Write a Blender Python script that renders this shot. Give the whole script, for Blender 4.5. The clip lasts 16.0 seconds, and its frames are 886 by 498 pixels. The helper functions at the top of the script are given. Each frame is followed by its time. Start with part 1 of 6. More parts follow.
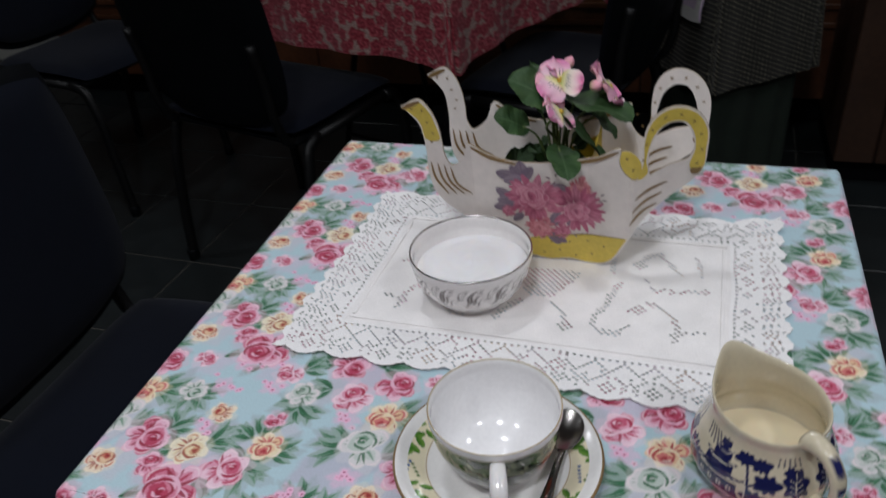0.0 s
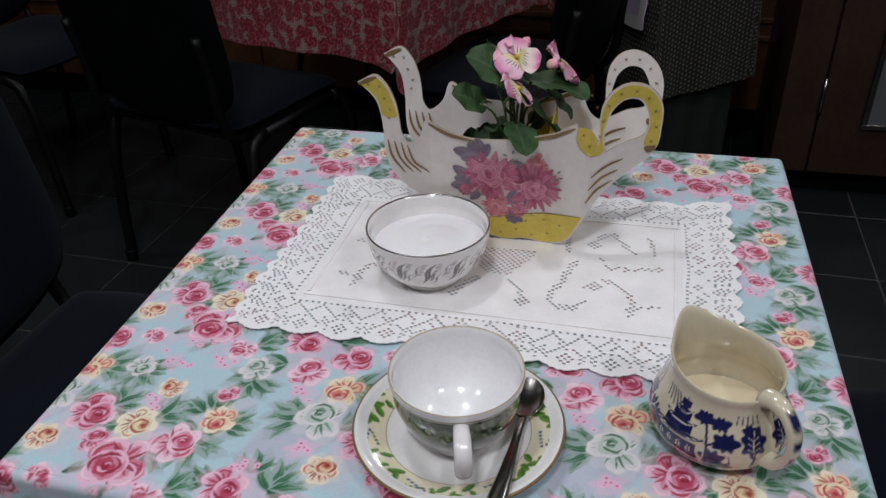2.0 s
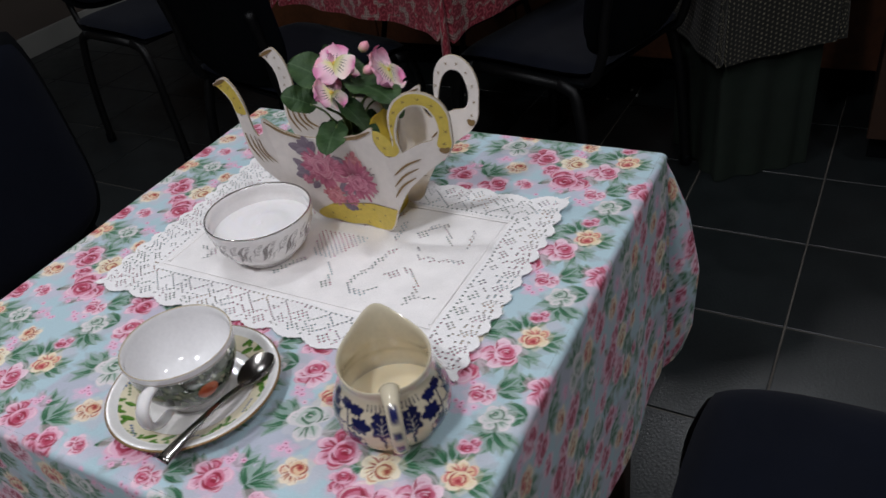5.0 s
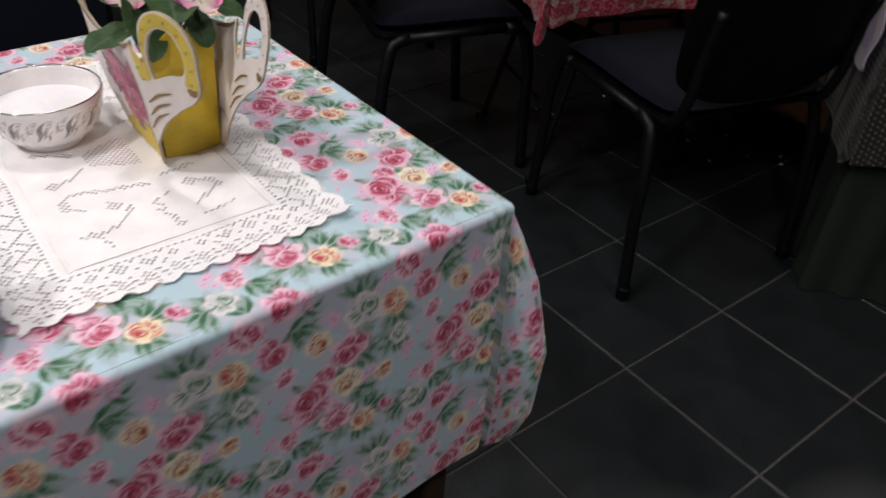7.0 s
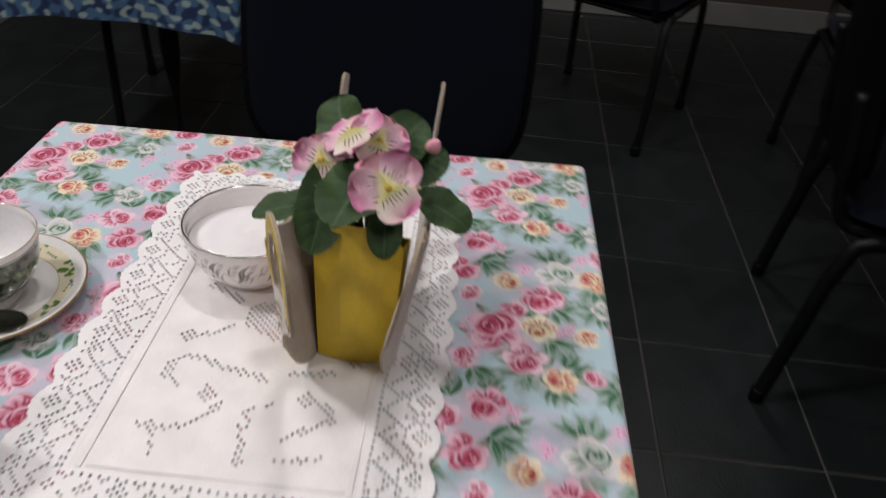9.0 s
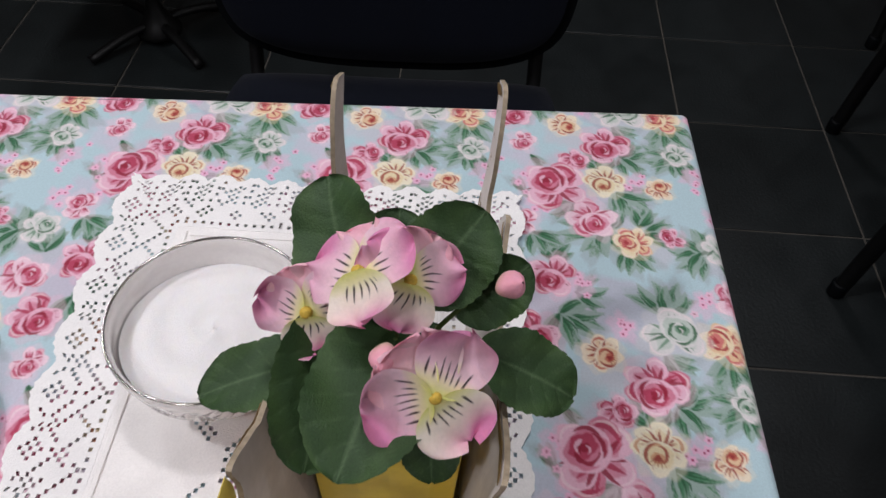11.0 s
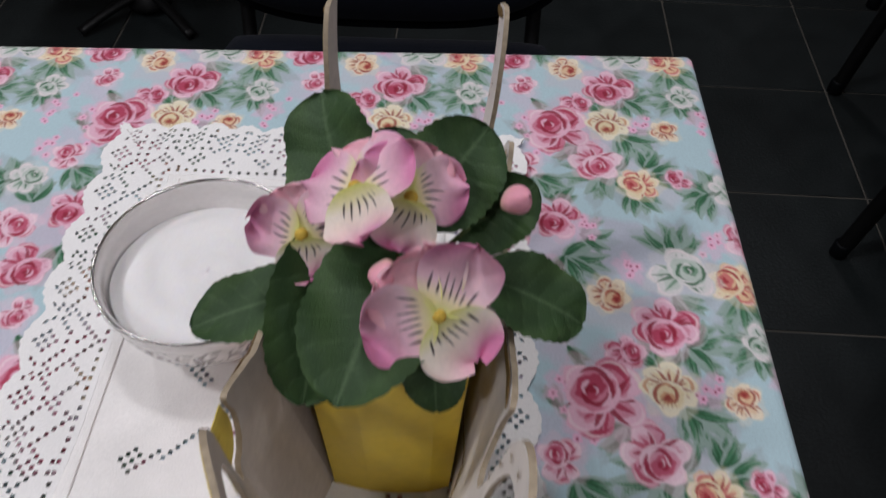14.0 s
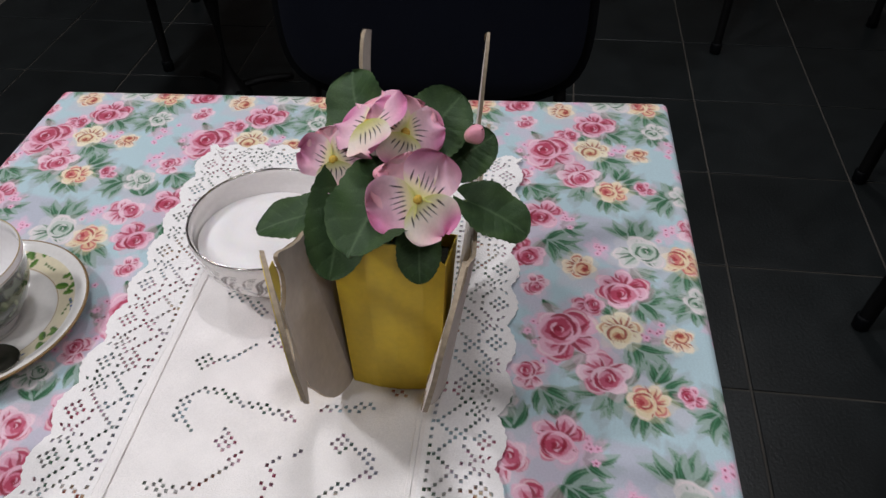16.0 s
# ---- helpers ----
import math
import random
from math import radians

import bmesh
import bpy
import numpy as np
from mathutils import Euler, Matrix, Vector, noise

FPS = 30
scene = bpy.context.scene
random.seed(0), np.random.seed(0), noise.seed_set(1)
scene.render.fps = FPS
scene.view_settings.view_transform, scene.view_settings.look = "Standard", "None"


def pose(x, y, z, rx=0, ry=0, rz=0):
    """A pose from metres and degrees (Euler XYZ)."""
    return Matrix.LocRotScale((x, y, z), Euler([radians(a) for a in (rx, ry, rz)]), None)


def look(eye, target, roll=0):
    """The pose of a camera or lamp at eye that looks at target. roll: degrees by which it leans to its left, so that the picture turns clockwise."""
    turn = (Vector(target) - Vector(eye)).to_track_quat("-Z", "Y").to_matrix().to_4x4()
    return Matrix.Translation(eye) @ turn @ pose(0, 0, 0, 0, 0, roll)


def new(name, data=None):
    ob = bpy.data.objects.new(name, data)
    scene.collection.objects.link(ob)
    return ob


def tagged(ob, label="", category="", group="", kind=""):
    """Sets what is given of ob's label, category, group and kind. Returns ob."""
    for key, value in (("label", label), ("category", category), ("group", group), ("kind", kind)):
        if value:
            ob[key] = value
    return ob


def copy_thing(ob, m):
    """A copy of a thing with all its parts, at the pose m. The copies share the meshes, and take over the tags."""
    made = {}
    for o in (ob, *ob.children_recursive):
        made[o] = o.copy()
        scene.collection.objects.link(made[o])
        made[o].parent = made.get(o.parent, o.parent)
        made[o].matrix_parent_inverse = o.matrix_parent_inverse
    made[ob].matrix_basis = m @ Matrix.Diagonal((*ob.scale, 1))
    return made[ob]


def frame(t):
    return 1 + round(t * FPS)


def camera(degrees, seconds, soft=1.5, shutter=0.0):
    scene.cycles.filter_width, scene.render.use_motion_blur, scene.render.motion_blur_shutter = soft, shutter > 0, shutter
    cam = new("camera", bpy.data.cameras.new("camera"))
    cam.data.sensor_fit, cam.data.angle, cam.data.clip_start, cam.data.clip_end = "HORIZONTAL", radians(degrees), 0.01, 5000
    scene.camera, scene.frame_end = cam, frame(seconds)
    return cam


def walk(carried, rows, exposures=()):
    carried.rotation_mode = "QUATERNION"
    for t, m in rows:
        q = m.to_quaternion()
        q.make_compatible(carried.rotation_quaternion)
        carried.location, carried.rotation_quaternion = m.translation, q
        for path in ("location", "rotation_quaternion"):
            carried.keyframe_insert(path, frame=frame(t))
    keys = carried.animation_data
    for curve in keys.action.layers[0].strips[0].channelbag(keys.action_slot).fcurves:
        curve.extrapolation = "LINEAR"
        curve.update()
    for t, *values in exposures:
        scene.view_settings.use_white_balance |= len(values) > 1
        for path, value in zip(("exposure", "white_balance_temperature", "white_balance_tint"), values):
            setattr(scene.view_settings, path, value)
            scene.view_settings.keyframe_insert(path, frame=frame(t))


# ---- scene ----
cam = camera(59.4, 16.0, shutter=0.5)
PATH = [
    (0, (0.451, -0.905, 1.217), (-0.123, 0.671, 0.128), -5.5),
    (0.5, (0.412, -0.904, 1.19), (-0.024, 0.677, 0.045), -4.7),
    (1, (0.423, -0.909, 1.194), (-0.027, 0.702, 0.097), -3.7),
    (1.5, (0.439, -0.924, 1.187), (-0.021, 0.707, 0.124), -2.5),
    (2, (0.439, -0.924, 1.185), (0.006, 0.712, 0.118), -2.4),
    (2.5, (0.436, -0.926, 1.186), (0.008, 0.717, 0.128), -2.4),
    (3, (0.434, -0.925, 1.187), (0.003, 0.719, 0.133), -2.3),
    (3.2, (0.432, -0.923, 1.186), (0.005, 0.723, 0.135), -2.4),
    (5.3, (0.833, -0.816, 1.241), (-0.056, 0.558, 0.091), -9.3),
    (5.5, (0.814, -0.8, 1.235), (0.019, 0.659, 0.123), -5.5),
    (6, (0.883, -0.73, 1.221), (-0.005, 0.707, 0.149), -5.8),
    (6.5, (1.075, -0.62, 1.237), (-0.084, 0.522, 0.074), -1.7),
    (7, (1.062, -0.471, 1.179), (-0.142, 0.585, -0.02), 4.3),
    (7.5, (1.002, -0.341, 1.197), (-0.398, 0.428, -0.007), 2.6),
    (7.7, (1.027, -0.287, 1.203), (-0.49, 0.234, 0.008), -0.9),
    (8, (1.083, -0.189, 1.202), (-0.492, 0.104, 0.006), 3.4),
    (8.5, (1.014, -0.142, 1.216), (-0.603, -0.127, 0.039), 3.3),
    (8.8, (0.913, -0.093, 1.216), (-0.759, -0.181, 0.121), -0.5),
    (9, (0.825, -0.143, 1.203), (-0.807, -0.167, 0.048), 5.2),
    (9.5, (0.757, -0.111, 1.212), (-0.826, -0.364, 0.016), 1.8),
    (10, (0.615, -0.16, 1.202), (-0.796, -0.371, -0.2), -1.2),
    (12.3, (0.494, -0.195, 1.165), (-0.778, -0.167, -0.378), 2.6),
    (12.5, (0.495, -0.197, 1.165), (-0.775, -0.168, -0.379), 2.9),
    (13, (0.496, -0.199, 1.164), (-0.774, -0.18, -0.381), 2.8),
    (13.5, (0.495, -0.196, 1.162), (-0.77, -0.178, -0.387), 2.9),
    (14, (0.524, -0.187, 1.151), (-0.732, -0.207, -0.405), 1.2),
    (14.5, (0.597, -0.172, 1.171), (-0.718, -0.307, -0.33), -1.0),
    (15, (0.663, -0.149, 1.182), (-0.718, -0.337, -0.252), -1.9),
    (15.5, (0.684, -0.14, 1.189), (-0.779, -0.326, -0.162), -1.6),
    (16, (0.686, -0.138, 1.185), (-0.773, -0.325, -0.171), -2.0),
]
walk(cam, [(t, look(eye, target, roll)) for t, eye, target, roll in PATH],
     exposures=[(0.0, -0.27, 6050, 5), (1.5, -0.22, 6050, 6), (3.0, -0.20, 6050, 6), (5.5, -0.12, 6150, 7), (6.5, 0.12, 6400, 9), (7.0, 0.38, 6550, 10), (8.5, 0.06, 6650, 10),
                (9.0, 0.04, 6600, 9), (9.5, 0.13, 6550, 9), (10.0, 0.14, 6500, 9), (12.5, -0.13, 6150, 9), (14.0, -0.18, 6250, 8), (15.0, -0.12, 6350, 8), (15.5, -0.02, 6350, 8), (16.0, -0.05, 6350, 8)])

# ---- world and lights ----
world = bpy.data.worlds.new("world")
scene.world = world
world.use_nodes = True
world.node_tree.nodes["Background"].inputs[0].default_value = (0.5, 0.55, 0.65, 1)
world.node_tree.nodes["Background"].inputs[1].default_value = 0.05
scene.view_settings.exposure = 0.0
CEIL = 2.75
# last row: unseen light added beyond the counter to give the floor a sheen
LAMPS = [(-0.9, -1.5, 10, 0.22), (0.35, -1.6, 19, 0.22), (1.7, -1.2, 13.5, 0.22), (1.75, 0.5, 8, 0.22), (-0.10, -0.20, 8, 0.22), (-1.7, 0.6, 6.0, 0.22), (0.30, 3.60, 25, 0.60)]
LIGHT = (1.0, 0.965, 0.995)


# ---- materials ----
def srgb(r, g, b):
    return tuple((c / 255 / 12.92 if c < 10 else ((c / 255 + 0.055) / 1.055) ** 2.4) for c in (r, g, b))


def mat(name, color=(0.5, 0.5, 0.5), rough=0.5, metal=0.0, attr="", grain=0.0, grain_size=200.0, stain=0.0,
        stain_size=8.0, bump=0.0, bump_size=300.0, coat=0.0, spec=0.5, sheen=0.0, trans=0.0, sub=0.0, vary=0.0):
    """A procedural surface: colour (or the mesh's own colour attribute), fine grain, larger stains, relief."""
    m = bpy.data.materials.new(name)
    m.use_nodes = True
    nt = m.node_tree
    n, l = nt.nodes, nt.links
    b = n["Principled BSDF"]
    b.inputs["Roughness"].default_value = rough
    b.inputs["Metallic"].default_value = metal
    b.inputs["Coat Weight"].default_value = coat
    b.inputs["Coat Roughness"].default_value = 0.14
    b.inputs["Specular IOR Level"].default_value = spec
    b.inputs["Sheen Weight"].default_value = sheen
    b.inputs["Transmission Weight"].default_value = trans
    if sub:
        b.inputs["Subsurface Weight"].default_value = sub
        b.inputs["Subsurface Radius"].default_value = (0.004, 0.003, 0.002)
    if attr:
        a = n.new("ShaderNodeAttribute")
        a.attribute_name = attr
        out = a.outputs["Color"]
    else:
        a = n.new("ShaderNodeRGB")
        a.outputs[0].default_value = (*color, 1)
        out = a.outputs[0]
    tc = n.new("ShaderNodeTexCoord")
    for amount, size in ((grain, grain_size), (stain, stain_size)):
        if amount:
            t = n.new("ShaderNodeTexNoise")
            t.inputs["Scale"].default_value = size
            t.inputs["Detail"].default_value = 4
            l.new(tc.outputs["Object"], t.inputs["Vector"])
            r = n.new("ShaderNodeMapRange")
            r.inputs[1].default_value, r.inputs[2].default_value = 0.3, 0.7
            r.inputs[3].default_value, r.inputs[4].default_value = 1 - amount, 1 + amount
            l.new(t.outputs[0], r.inputs[0])
            mx = n.new("ShaderNodeVectorMath")
            mx.operation = "SCALE"
            l.new(out, mx.inputs[0])
            l.new(r.outputs[0], mx.inputs["Scale"])
            out = mx.outputs[0]
    if vary:
        oi = n.new("ShaderNodeObjectInfo")
        r = n.new("ShaderNodeMapRange")
        r.inputs[3].default_value, r.inputs[4].default_value = 1 - vary, 1 + vary
        l.new(oi.outputs["Random"], r.inputs[0])
        mx = n.new("ShaderNodeVectorMath")
        mx.operation = "SCALE"
        l.new(out, mx.inputs[0])
        l.new(r.outputs[0], mx.inputs["Scale"])
        out = mx.outputs[0]
    l.new(out, b.inputs["Base Color"])
    if stain:
        t = n.new("ShaderNodeTexNoise")
        t.inputs["Scale"].default_value = stain_size * 2.3
        l.new(tc.outputs["Object"], t.inputs["Vector"])
        r = n.new("ShaderNodeMapRange")
        r.inputs[3].default_value, r.inputs[4].default_value = max(0.02, rough - 0.12), min(1, rough + 0.12)
        l.new(t.outputs[0], r.inputs[0])
        l.new(r.outputs[0], b.inputs["Roughness"])
    if bump:
        t = n.new("ShaderNodeTexNoise")
        t.inputs["Scale"].default_value = bump_size
        t.inputs["Detail"].default_value = 3
        l.new(tc.outputs["Object"], t.inputs["Vector"])
        bp = n.new("ShaderNodeBump")
        bp.inputs["Strength"].default_value = 0.6
        bp.inputs["Distance"].default_value = bump
        l.new(t.outputs[0], bp.inputs["Height"])
        l.new(bp.outputs[0], b.inputs["Normal"])
    return m


M_PRINT = mat("printed_cotton", rough=0.75, attr="col", grain=0.05, grain_size=700, bump=0.0004, bump_size=900, sheen=0.15, spec=0.25)
M_PETAL = mat("silk_petal", rough=0.6, attr="col", grain=0.04, grain_size=500, bump=0.0003, bump_size=700, spec=0.3, sub=0.15)
M_LEAF = mat("silk_leaf", rough=0.55, attr="col", grain=0.12, grain_size=900, bump=0.0006, bump_size=1200, spec=0.3)
M_LACE = mat("cotton_lace", srgb(247, 244, 243), 0.85, grain=0.05, grain_size=900, bump=0.0005, bump_size=1500, sheen=0.2, spec=0.2)
M_LINEN = mat("cotton_linen", srgb(245, 241, 239), 0.85, grain=0.05, grain_size=1100, stain=0.06, stain_size=26, bump=0.0006, bump_size=1100, spec=0.2)
M_CHINA = mat("bone_china", srgb(236, 232, 230), 0.12, grain=0.02, grain_size=60, coat=0.6, sub=0.1)
M_CHINA_PRINT = mat("printed_china", rough=0.12, attr="col", coat=0.7, grain=0.03, grain_size=300)
M_SILVER = mat("platinum_band", srgb(190, 186, 182), 0.2, metal=1.0)
M_STEEL = mat("spoon_steel", srgb(150, 146, 142), 0.22, metal=1.0, grain=0.08, grain_size=120)
M_SUGAR = mat("white_sugar", srgb(246, 243, 243), 0.7, grain=0.06, grain_size=1800, bump=0.0015, bump_size=1400, sub=0.1)
M_MILK = mat("milk", srgb(230, 217, 186), 0.15, sub=0.2)
M_WHITEWOOD = mat("white_painted_wood", srgb(226, 218, 212), 0.6, grain=0.03, grain_size=120, stain=0.04, stain_size=30, bump=0.0003, bump_size=300)
M_WOODPRINT = mat("printed_white_wood", rough=0.6, attr="col", grain=0.03, grain_size=120, stain=0.04, stain_size=30, bump=0.0003, bump_size=300)
M_GREYWOOD = mat("grey_back_of_panel", srgb(186, 176, 168), 0.7, grain=0.05, grain_size=200, stain=0.08, stain_size=25)
M_YELLOW = mat("yellow_card", srgb(206, 176, 44), 0.55, grain=0.05, grain_size=200, stain=0.07, stain_size=22, bump=0.0003, bump_size=200)
M_YELLOW_PAINT = mat("yellow_paint", srgb(214, 190, 84), 0.5, grain=0.06, grain_size=260, stain=0.08, stain_size=40)
M_BROWN = mat("burnt_edge", srgb(164, 148, 126), 0.7, grain=0.2, grain_size=300)
M_GOLDLINE = mat("bronze_line", srgb(138, 112, 72), 0.4, metal=0.3, grain=0.1, grain_size=400)
M_STEM = mat("stem_green", srgb(86, 104, 52), 0.6, grain=0.2, grain_size=300)
M_SOIL = mat("dark_moss", srgb(34, 34, 22), 0.9, grain=0.4, grain_size=300, bump=0.004, bump_size=200)
M_NAVY = mat("navy_upholstery", srgb(8, 12, 23), 0.9, grain=0.25, grain_size=700, stain=0.12, stain_size=9, bump=0.0006, bump_size=900, sheen=0.05, spec=0.1)
M_PLASTIC = mat("black_plastic", srgb(5, 7, 10), 0.6, spec=0.12, grain=0.15, grain_size=300, stain=0.1, stain_size=12)
M_TUBE = mat("black_steel_tube", srgb(6, 6, 7), 0.5, spec=0.3, grain=0.1, grain_size=200, stain=0.15, stain_size=18)
M_TILE = mat("dark_floor_tile", srgb(29, 33, 34), 0.37, grain=0.25, grain_size=160, stain=0.22, stain_size=7, bump=0.0012, bump_size=170, vary=0.14)
M_GROUT = mat("grey_grout", srgb(84, 80, 74), 0.9, grain=0.2, grain_size=300, stain=0.15, stain_size=5)
M_WALL = mat("wall_paint", srgb(74, 66, 60), 0.85, grain=0.03, grain_size=90, stain=0.05, stain_size=2)
M_WALL_BOUNCE = mat("pale_bounce_paint", srgb(214, 210, 202), 0.85, grain=0.03, grain_size=90, stain=0.05, stain_size=2)
M_CEIL = mat("ceiling_paint", srgb(150, 146, 140), 0.9, grain=0.02, grain_size=60)
M_SKIRT = mat("grey_gloss_paint", srgb(128, 128, 124), 0.4, stain=0.06, stain_size=6)
M_OAK = mat("brown_stained_wood", srgb(50, 32, 21), 0.5, grain=0.2, grain_size=60, stain=0.2, stain_size=5, bump=0.0005, bump_size=120)
M_ORANGEWOOD = mat("orange_brown_wood", srgb(78, 46, 26), 0.45, grain=0.2, grain_size=50, stain=0.2, stain_size=6, bump=0.0004, bump_size=120)
M_GREYGLASS = mat("grey_glazing", srgb(96, 98, 100), 0.15, stain=0.1, stain_size=8)
M_GREEN = mat("dark_green_fabric", srgb(15, 27, 17), 0.9, grain=0.2, grain_size=200, stain=0.15, stain_size=9)
M_LILAC = mat("lilac_fabric", srgb(196, 178, 200), 0.85, grain=0.06, grain_size=400, stain=0.06, stain_size=20)
M_PAPER = mat("white_cloth", srgb(206, 204, 200), 0.8, grain=0.04, grain_size=300, stain=0.05, stain_size=15)
M_LAMP = bpy.data.materials.new("lamp_glass")
M_LAMP.use_nodes = True
M_LAMP.node_tree.nodes["Principled BSDF"].inputs["Emission Color"].default_value = (1, 0.93, 0.84, 1)
M_LAMP.node_tree.nodes["Principled BSDF"].inputs["Emission Strength"].default_value = 6


# ---- building helpers ----
def link_mesh(name, verts, faces, material, parent=None, label="", smooth=True, colors=None):
    me = bpy.data.meshes.new(name)
    verts, faces = np.asarray(verts, np.float32), faces
    if isinstance(faces, np.ndarray):
        k = faces.shape[1]
        me.vertices.add(len(verts))
        me.vertices.foreach_set("co", verts.ravel())
        me.loops.add(faces.size)
        me.loops.foreach_set("vertex_index", faces.ravel().astype(np.int32))
        me.polygons.add(len(faces))
        me.polygons.foreach_set("loop_start", np.arange(0, faces.size, k, dtype=np.int32))
        me.update(calc_edges=True)
    else:
        me.from_pydata([tuple(map(float, v)) for v in verts], [], faces)
    me.validate()
    if smooth:
        me.polygons.foreach_set("use_smooth", np.ones(len(me.polygons), bool))
    if colors is not None:
        at = me.attributes.new("col", "FLOAT_COLOR", "POINT")
        c = np.ones((len(verts), 4), np.float32)
        c[:, :3] = colors
        at.data.foreach_set("color", c.ravel())
    me.materials.append(material)
    ob = new(name, me)
    if parent is not None:
        ob.parent = parent
    if label:
        tagged(ob, label)
    return ob


def part(name, bm, material, parent=None, label="", smooth=False):
    me = bpy.data.meshes.new(name)
    bmesh.ops.recalc_face_normals(bm, faces=bm.faces[:])
    bm.to_mesh(me)
    bm.free()
    if smooth:
        me.polygons.foreach_set("use_smooth", np.ones(len(me.polygons), bool))
    me.materials.append(material)
    ob = new(name, me)
    if parent is not None:
        ob.parent = parent
    if label:
        tagged(ob, label)
    return ob


def grid_faces(ny, nx, wrap=False):
    i = np.arange(ny * nx).reshape(ny, nx)
    if wrap:
        i = np.concatenate([i, i[:, :1]], 1)
    return np.stack([i[:-1, :-1], i[:-1, 1:], i[1:, 1:], i[1:, :-1]], -1).reshape(-1, 4)


def lathe(profile, n=64):
    """Rings of a turned shape: profile of (radius, height)."""
    a = np.linspace(0, 2 * np.pi, n, endpoint=False)
    p = np.array(profile, float)
    return np.stack([p[:, :1] * np.cos(a), p[:, :1] * np.sin(a), p[:, 1:2] + 0 * a], -1)


def smooth_profile(points, n=40):
    """A smooth run through the points of a profile."""
    p = np.array(points, float)
    t = np.concatenate([[0], np.cumsum(np.linalg.norm(np.diff(p, axis=0), axis=1))])
    s = np.linspace(0, t[-1], n)
    out = np.zeros((n, p.shape[1]))
    m = np.gradient(p, t, axis=0)
    k = np.clip(np.searchsorted(t, s, side="right") - 1, 0, len(t) - 2)
    h = (t[k + 1] - t[k])[:, None]
    u = ((s - t[k]) / (t[k + 1] - t[k]))[:, None]
    out = ((2 * u**3 - 3 * u**2 + 1) * p[k] + (u**3 - 2 * u**2 + u) * h * m[k]
           + (-2 * u**3 + 3 * u**2) * p[k + 1] + (u**3 - u**2) * h * m[k + 1])
    return out


def tube(points, radius, n=10, flat=1.0, caps=True):
    """A tube along a run of points; radius may be a list; flat squashes it sideways."""
    p = np.array(points, float)
    r = np.broadcast_to(np.array(radius, float), (len(p),))
    d = np.gradient(p, axis=0)
    d /= np.linalg.norm(d, axis=1)[:, None] + 1e-12
    up = np.array([0, 0, 1.0]) if abs(d[0][2]) < 0.9 else np.array([0, 1.0, 0])
    rings = []
    a = np.linspace(0, 2 * np.pi, n, endpoint=False)
    for q, w, rr in zip(p, d, r):
        side = np.cross(w, up)
        side /= np.linalg.norm(side) + 1e-12
        up = np.cross(side, w)
        rings.append(q + rr * (np.cos(a)[:, None] * side + flat * np.sin(a)[:, None] * up))
    v = np.array(rings).reshape(-1, 3)
    f = [tuple(int(k) for k in q) for q in grid_faces(len(p), n, True)]
    if caps:
        f += [tuple(range(n))[::-1], tuple(range((len(p) - 1) * n, len(p) * n))]
    return v, f


def box(sx, sy, sz, at=(0, 0, 0), bevel=0.003, seg=2):
    bm = bmesh.new()
    bmesh.ops.create_cube(bm, size=1.0)
    bmesh.ops.scale(bm, vec=(sx, sy, sz), verts=bm.verts)
    bmesh.ops.translate(bm, vec=at, verts=bm.verts)
    if bevel:
        bmesh.ops.bevel(bm, geom=bm.edges[:], offset=bevel, segments=seg, profile=0.5, affect="EDGES")
    return bm


def thing(name, m, label, category, group="", kind=""):
    ob = new(name)
    ob.matrix_basis = m
    ob.empty_display_size = 0.05
    return tagged(ob, label, category, group, kind)


def flat_shape(outline, thick, holes=(), y=0.0):
    """A board of a given outline in x and z, cut with holes, thick along y."""
    bm = bmesh.new()
    loops = []
    for run in (outline, *holes):
        vs = [bm.verts.new((x, y, z)) for x, z in run]
        loops += [bm.edges.new((vs[k], vs[(k + 1) % len(vs)])) for k in range(len(vs))]
    r = bmesh.ops.triangle_fill(bm, edges=loops, use_beauty=True, use_dissolve=False)
    faces = [g for g in r["geom"] if isinstance(g, bmesh.types.BMFace)]
    e = bmesh.ops.extrude_face_region(bm, geom=faces)
    bmesh.ops.translate(bm, vec=(0, thick, 0), verts=[g for g in e["geom"] if isinstance(g, bmesh.types.BMVert)])
    return bm


# ---- the rose print of the tablecloth ----
PER_X, PER_Y = 0.2215, 0.162
SKEW = np.array([[0.2215, 0.003], [0.0125, -0.162]])  # the two repeats of the print, as the cloth lies
UNSKEW = np.linalg.inv(SKEW)
# palettes: rim, middle, shade, deepest stroke
PINK = [srgb(238, 204, 218), srgb(220, 154, 176), srgb(194, 84, 112), srgb(164, 40, 70)]
DEEP = [srgb(232, 184, 204), srgb(208, 124, 148), srgb(178, 58, 88), srgb(146, 26, 54)]
YELLOW = [srgb(238, 228, 204), srgb(230, 212, 174), srgb(208, 156, 120), srgb(158, 74, 64)]
RUST = [srgb(236, 220, 198), srgb(226, 192, 156), srgb(194, 102, 84), srgb(152, 50, 50)]
BLUSH = [srgb(238, 222, 190), srgb(230, 194, 156), srgb(208, 112, 112), srgb(170, 58, 66)]
PALE = [srgb(218, 214, 214), srgb(188, 198, 190), srgb(112, 146, 122), srgb(58, 104, 72)]
GREEN, DARKGREEN, MIST = srgb(76, 128, 94), srgb(46, 94, 64), srgb(152, 172, 164)
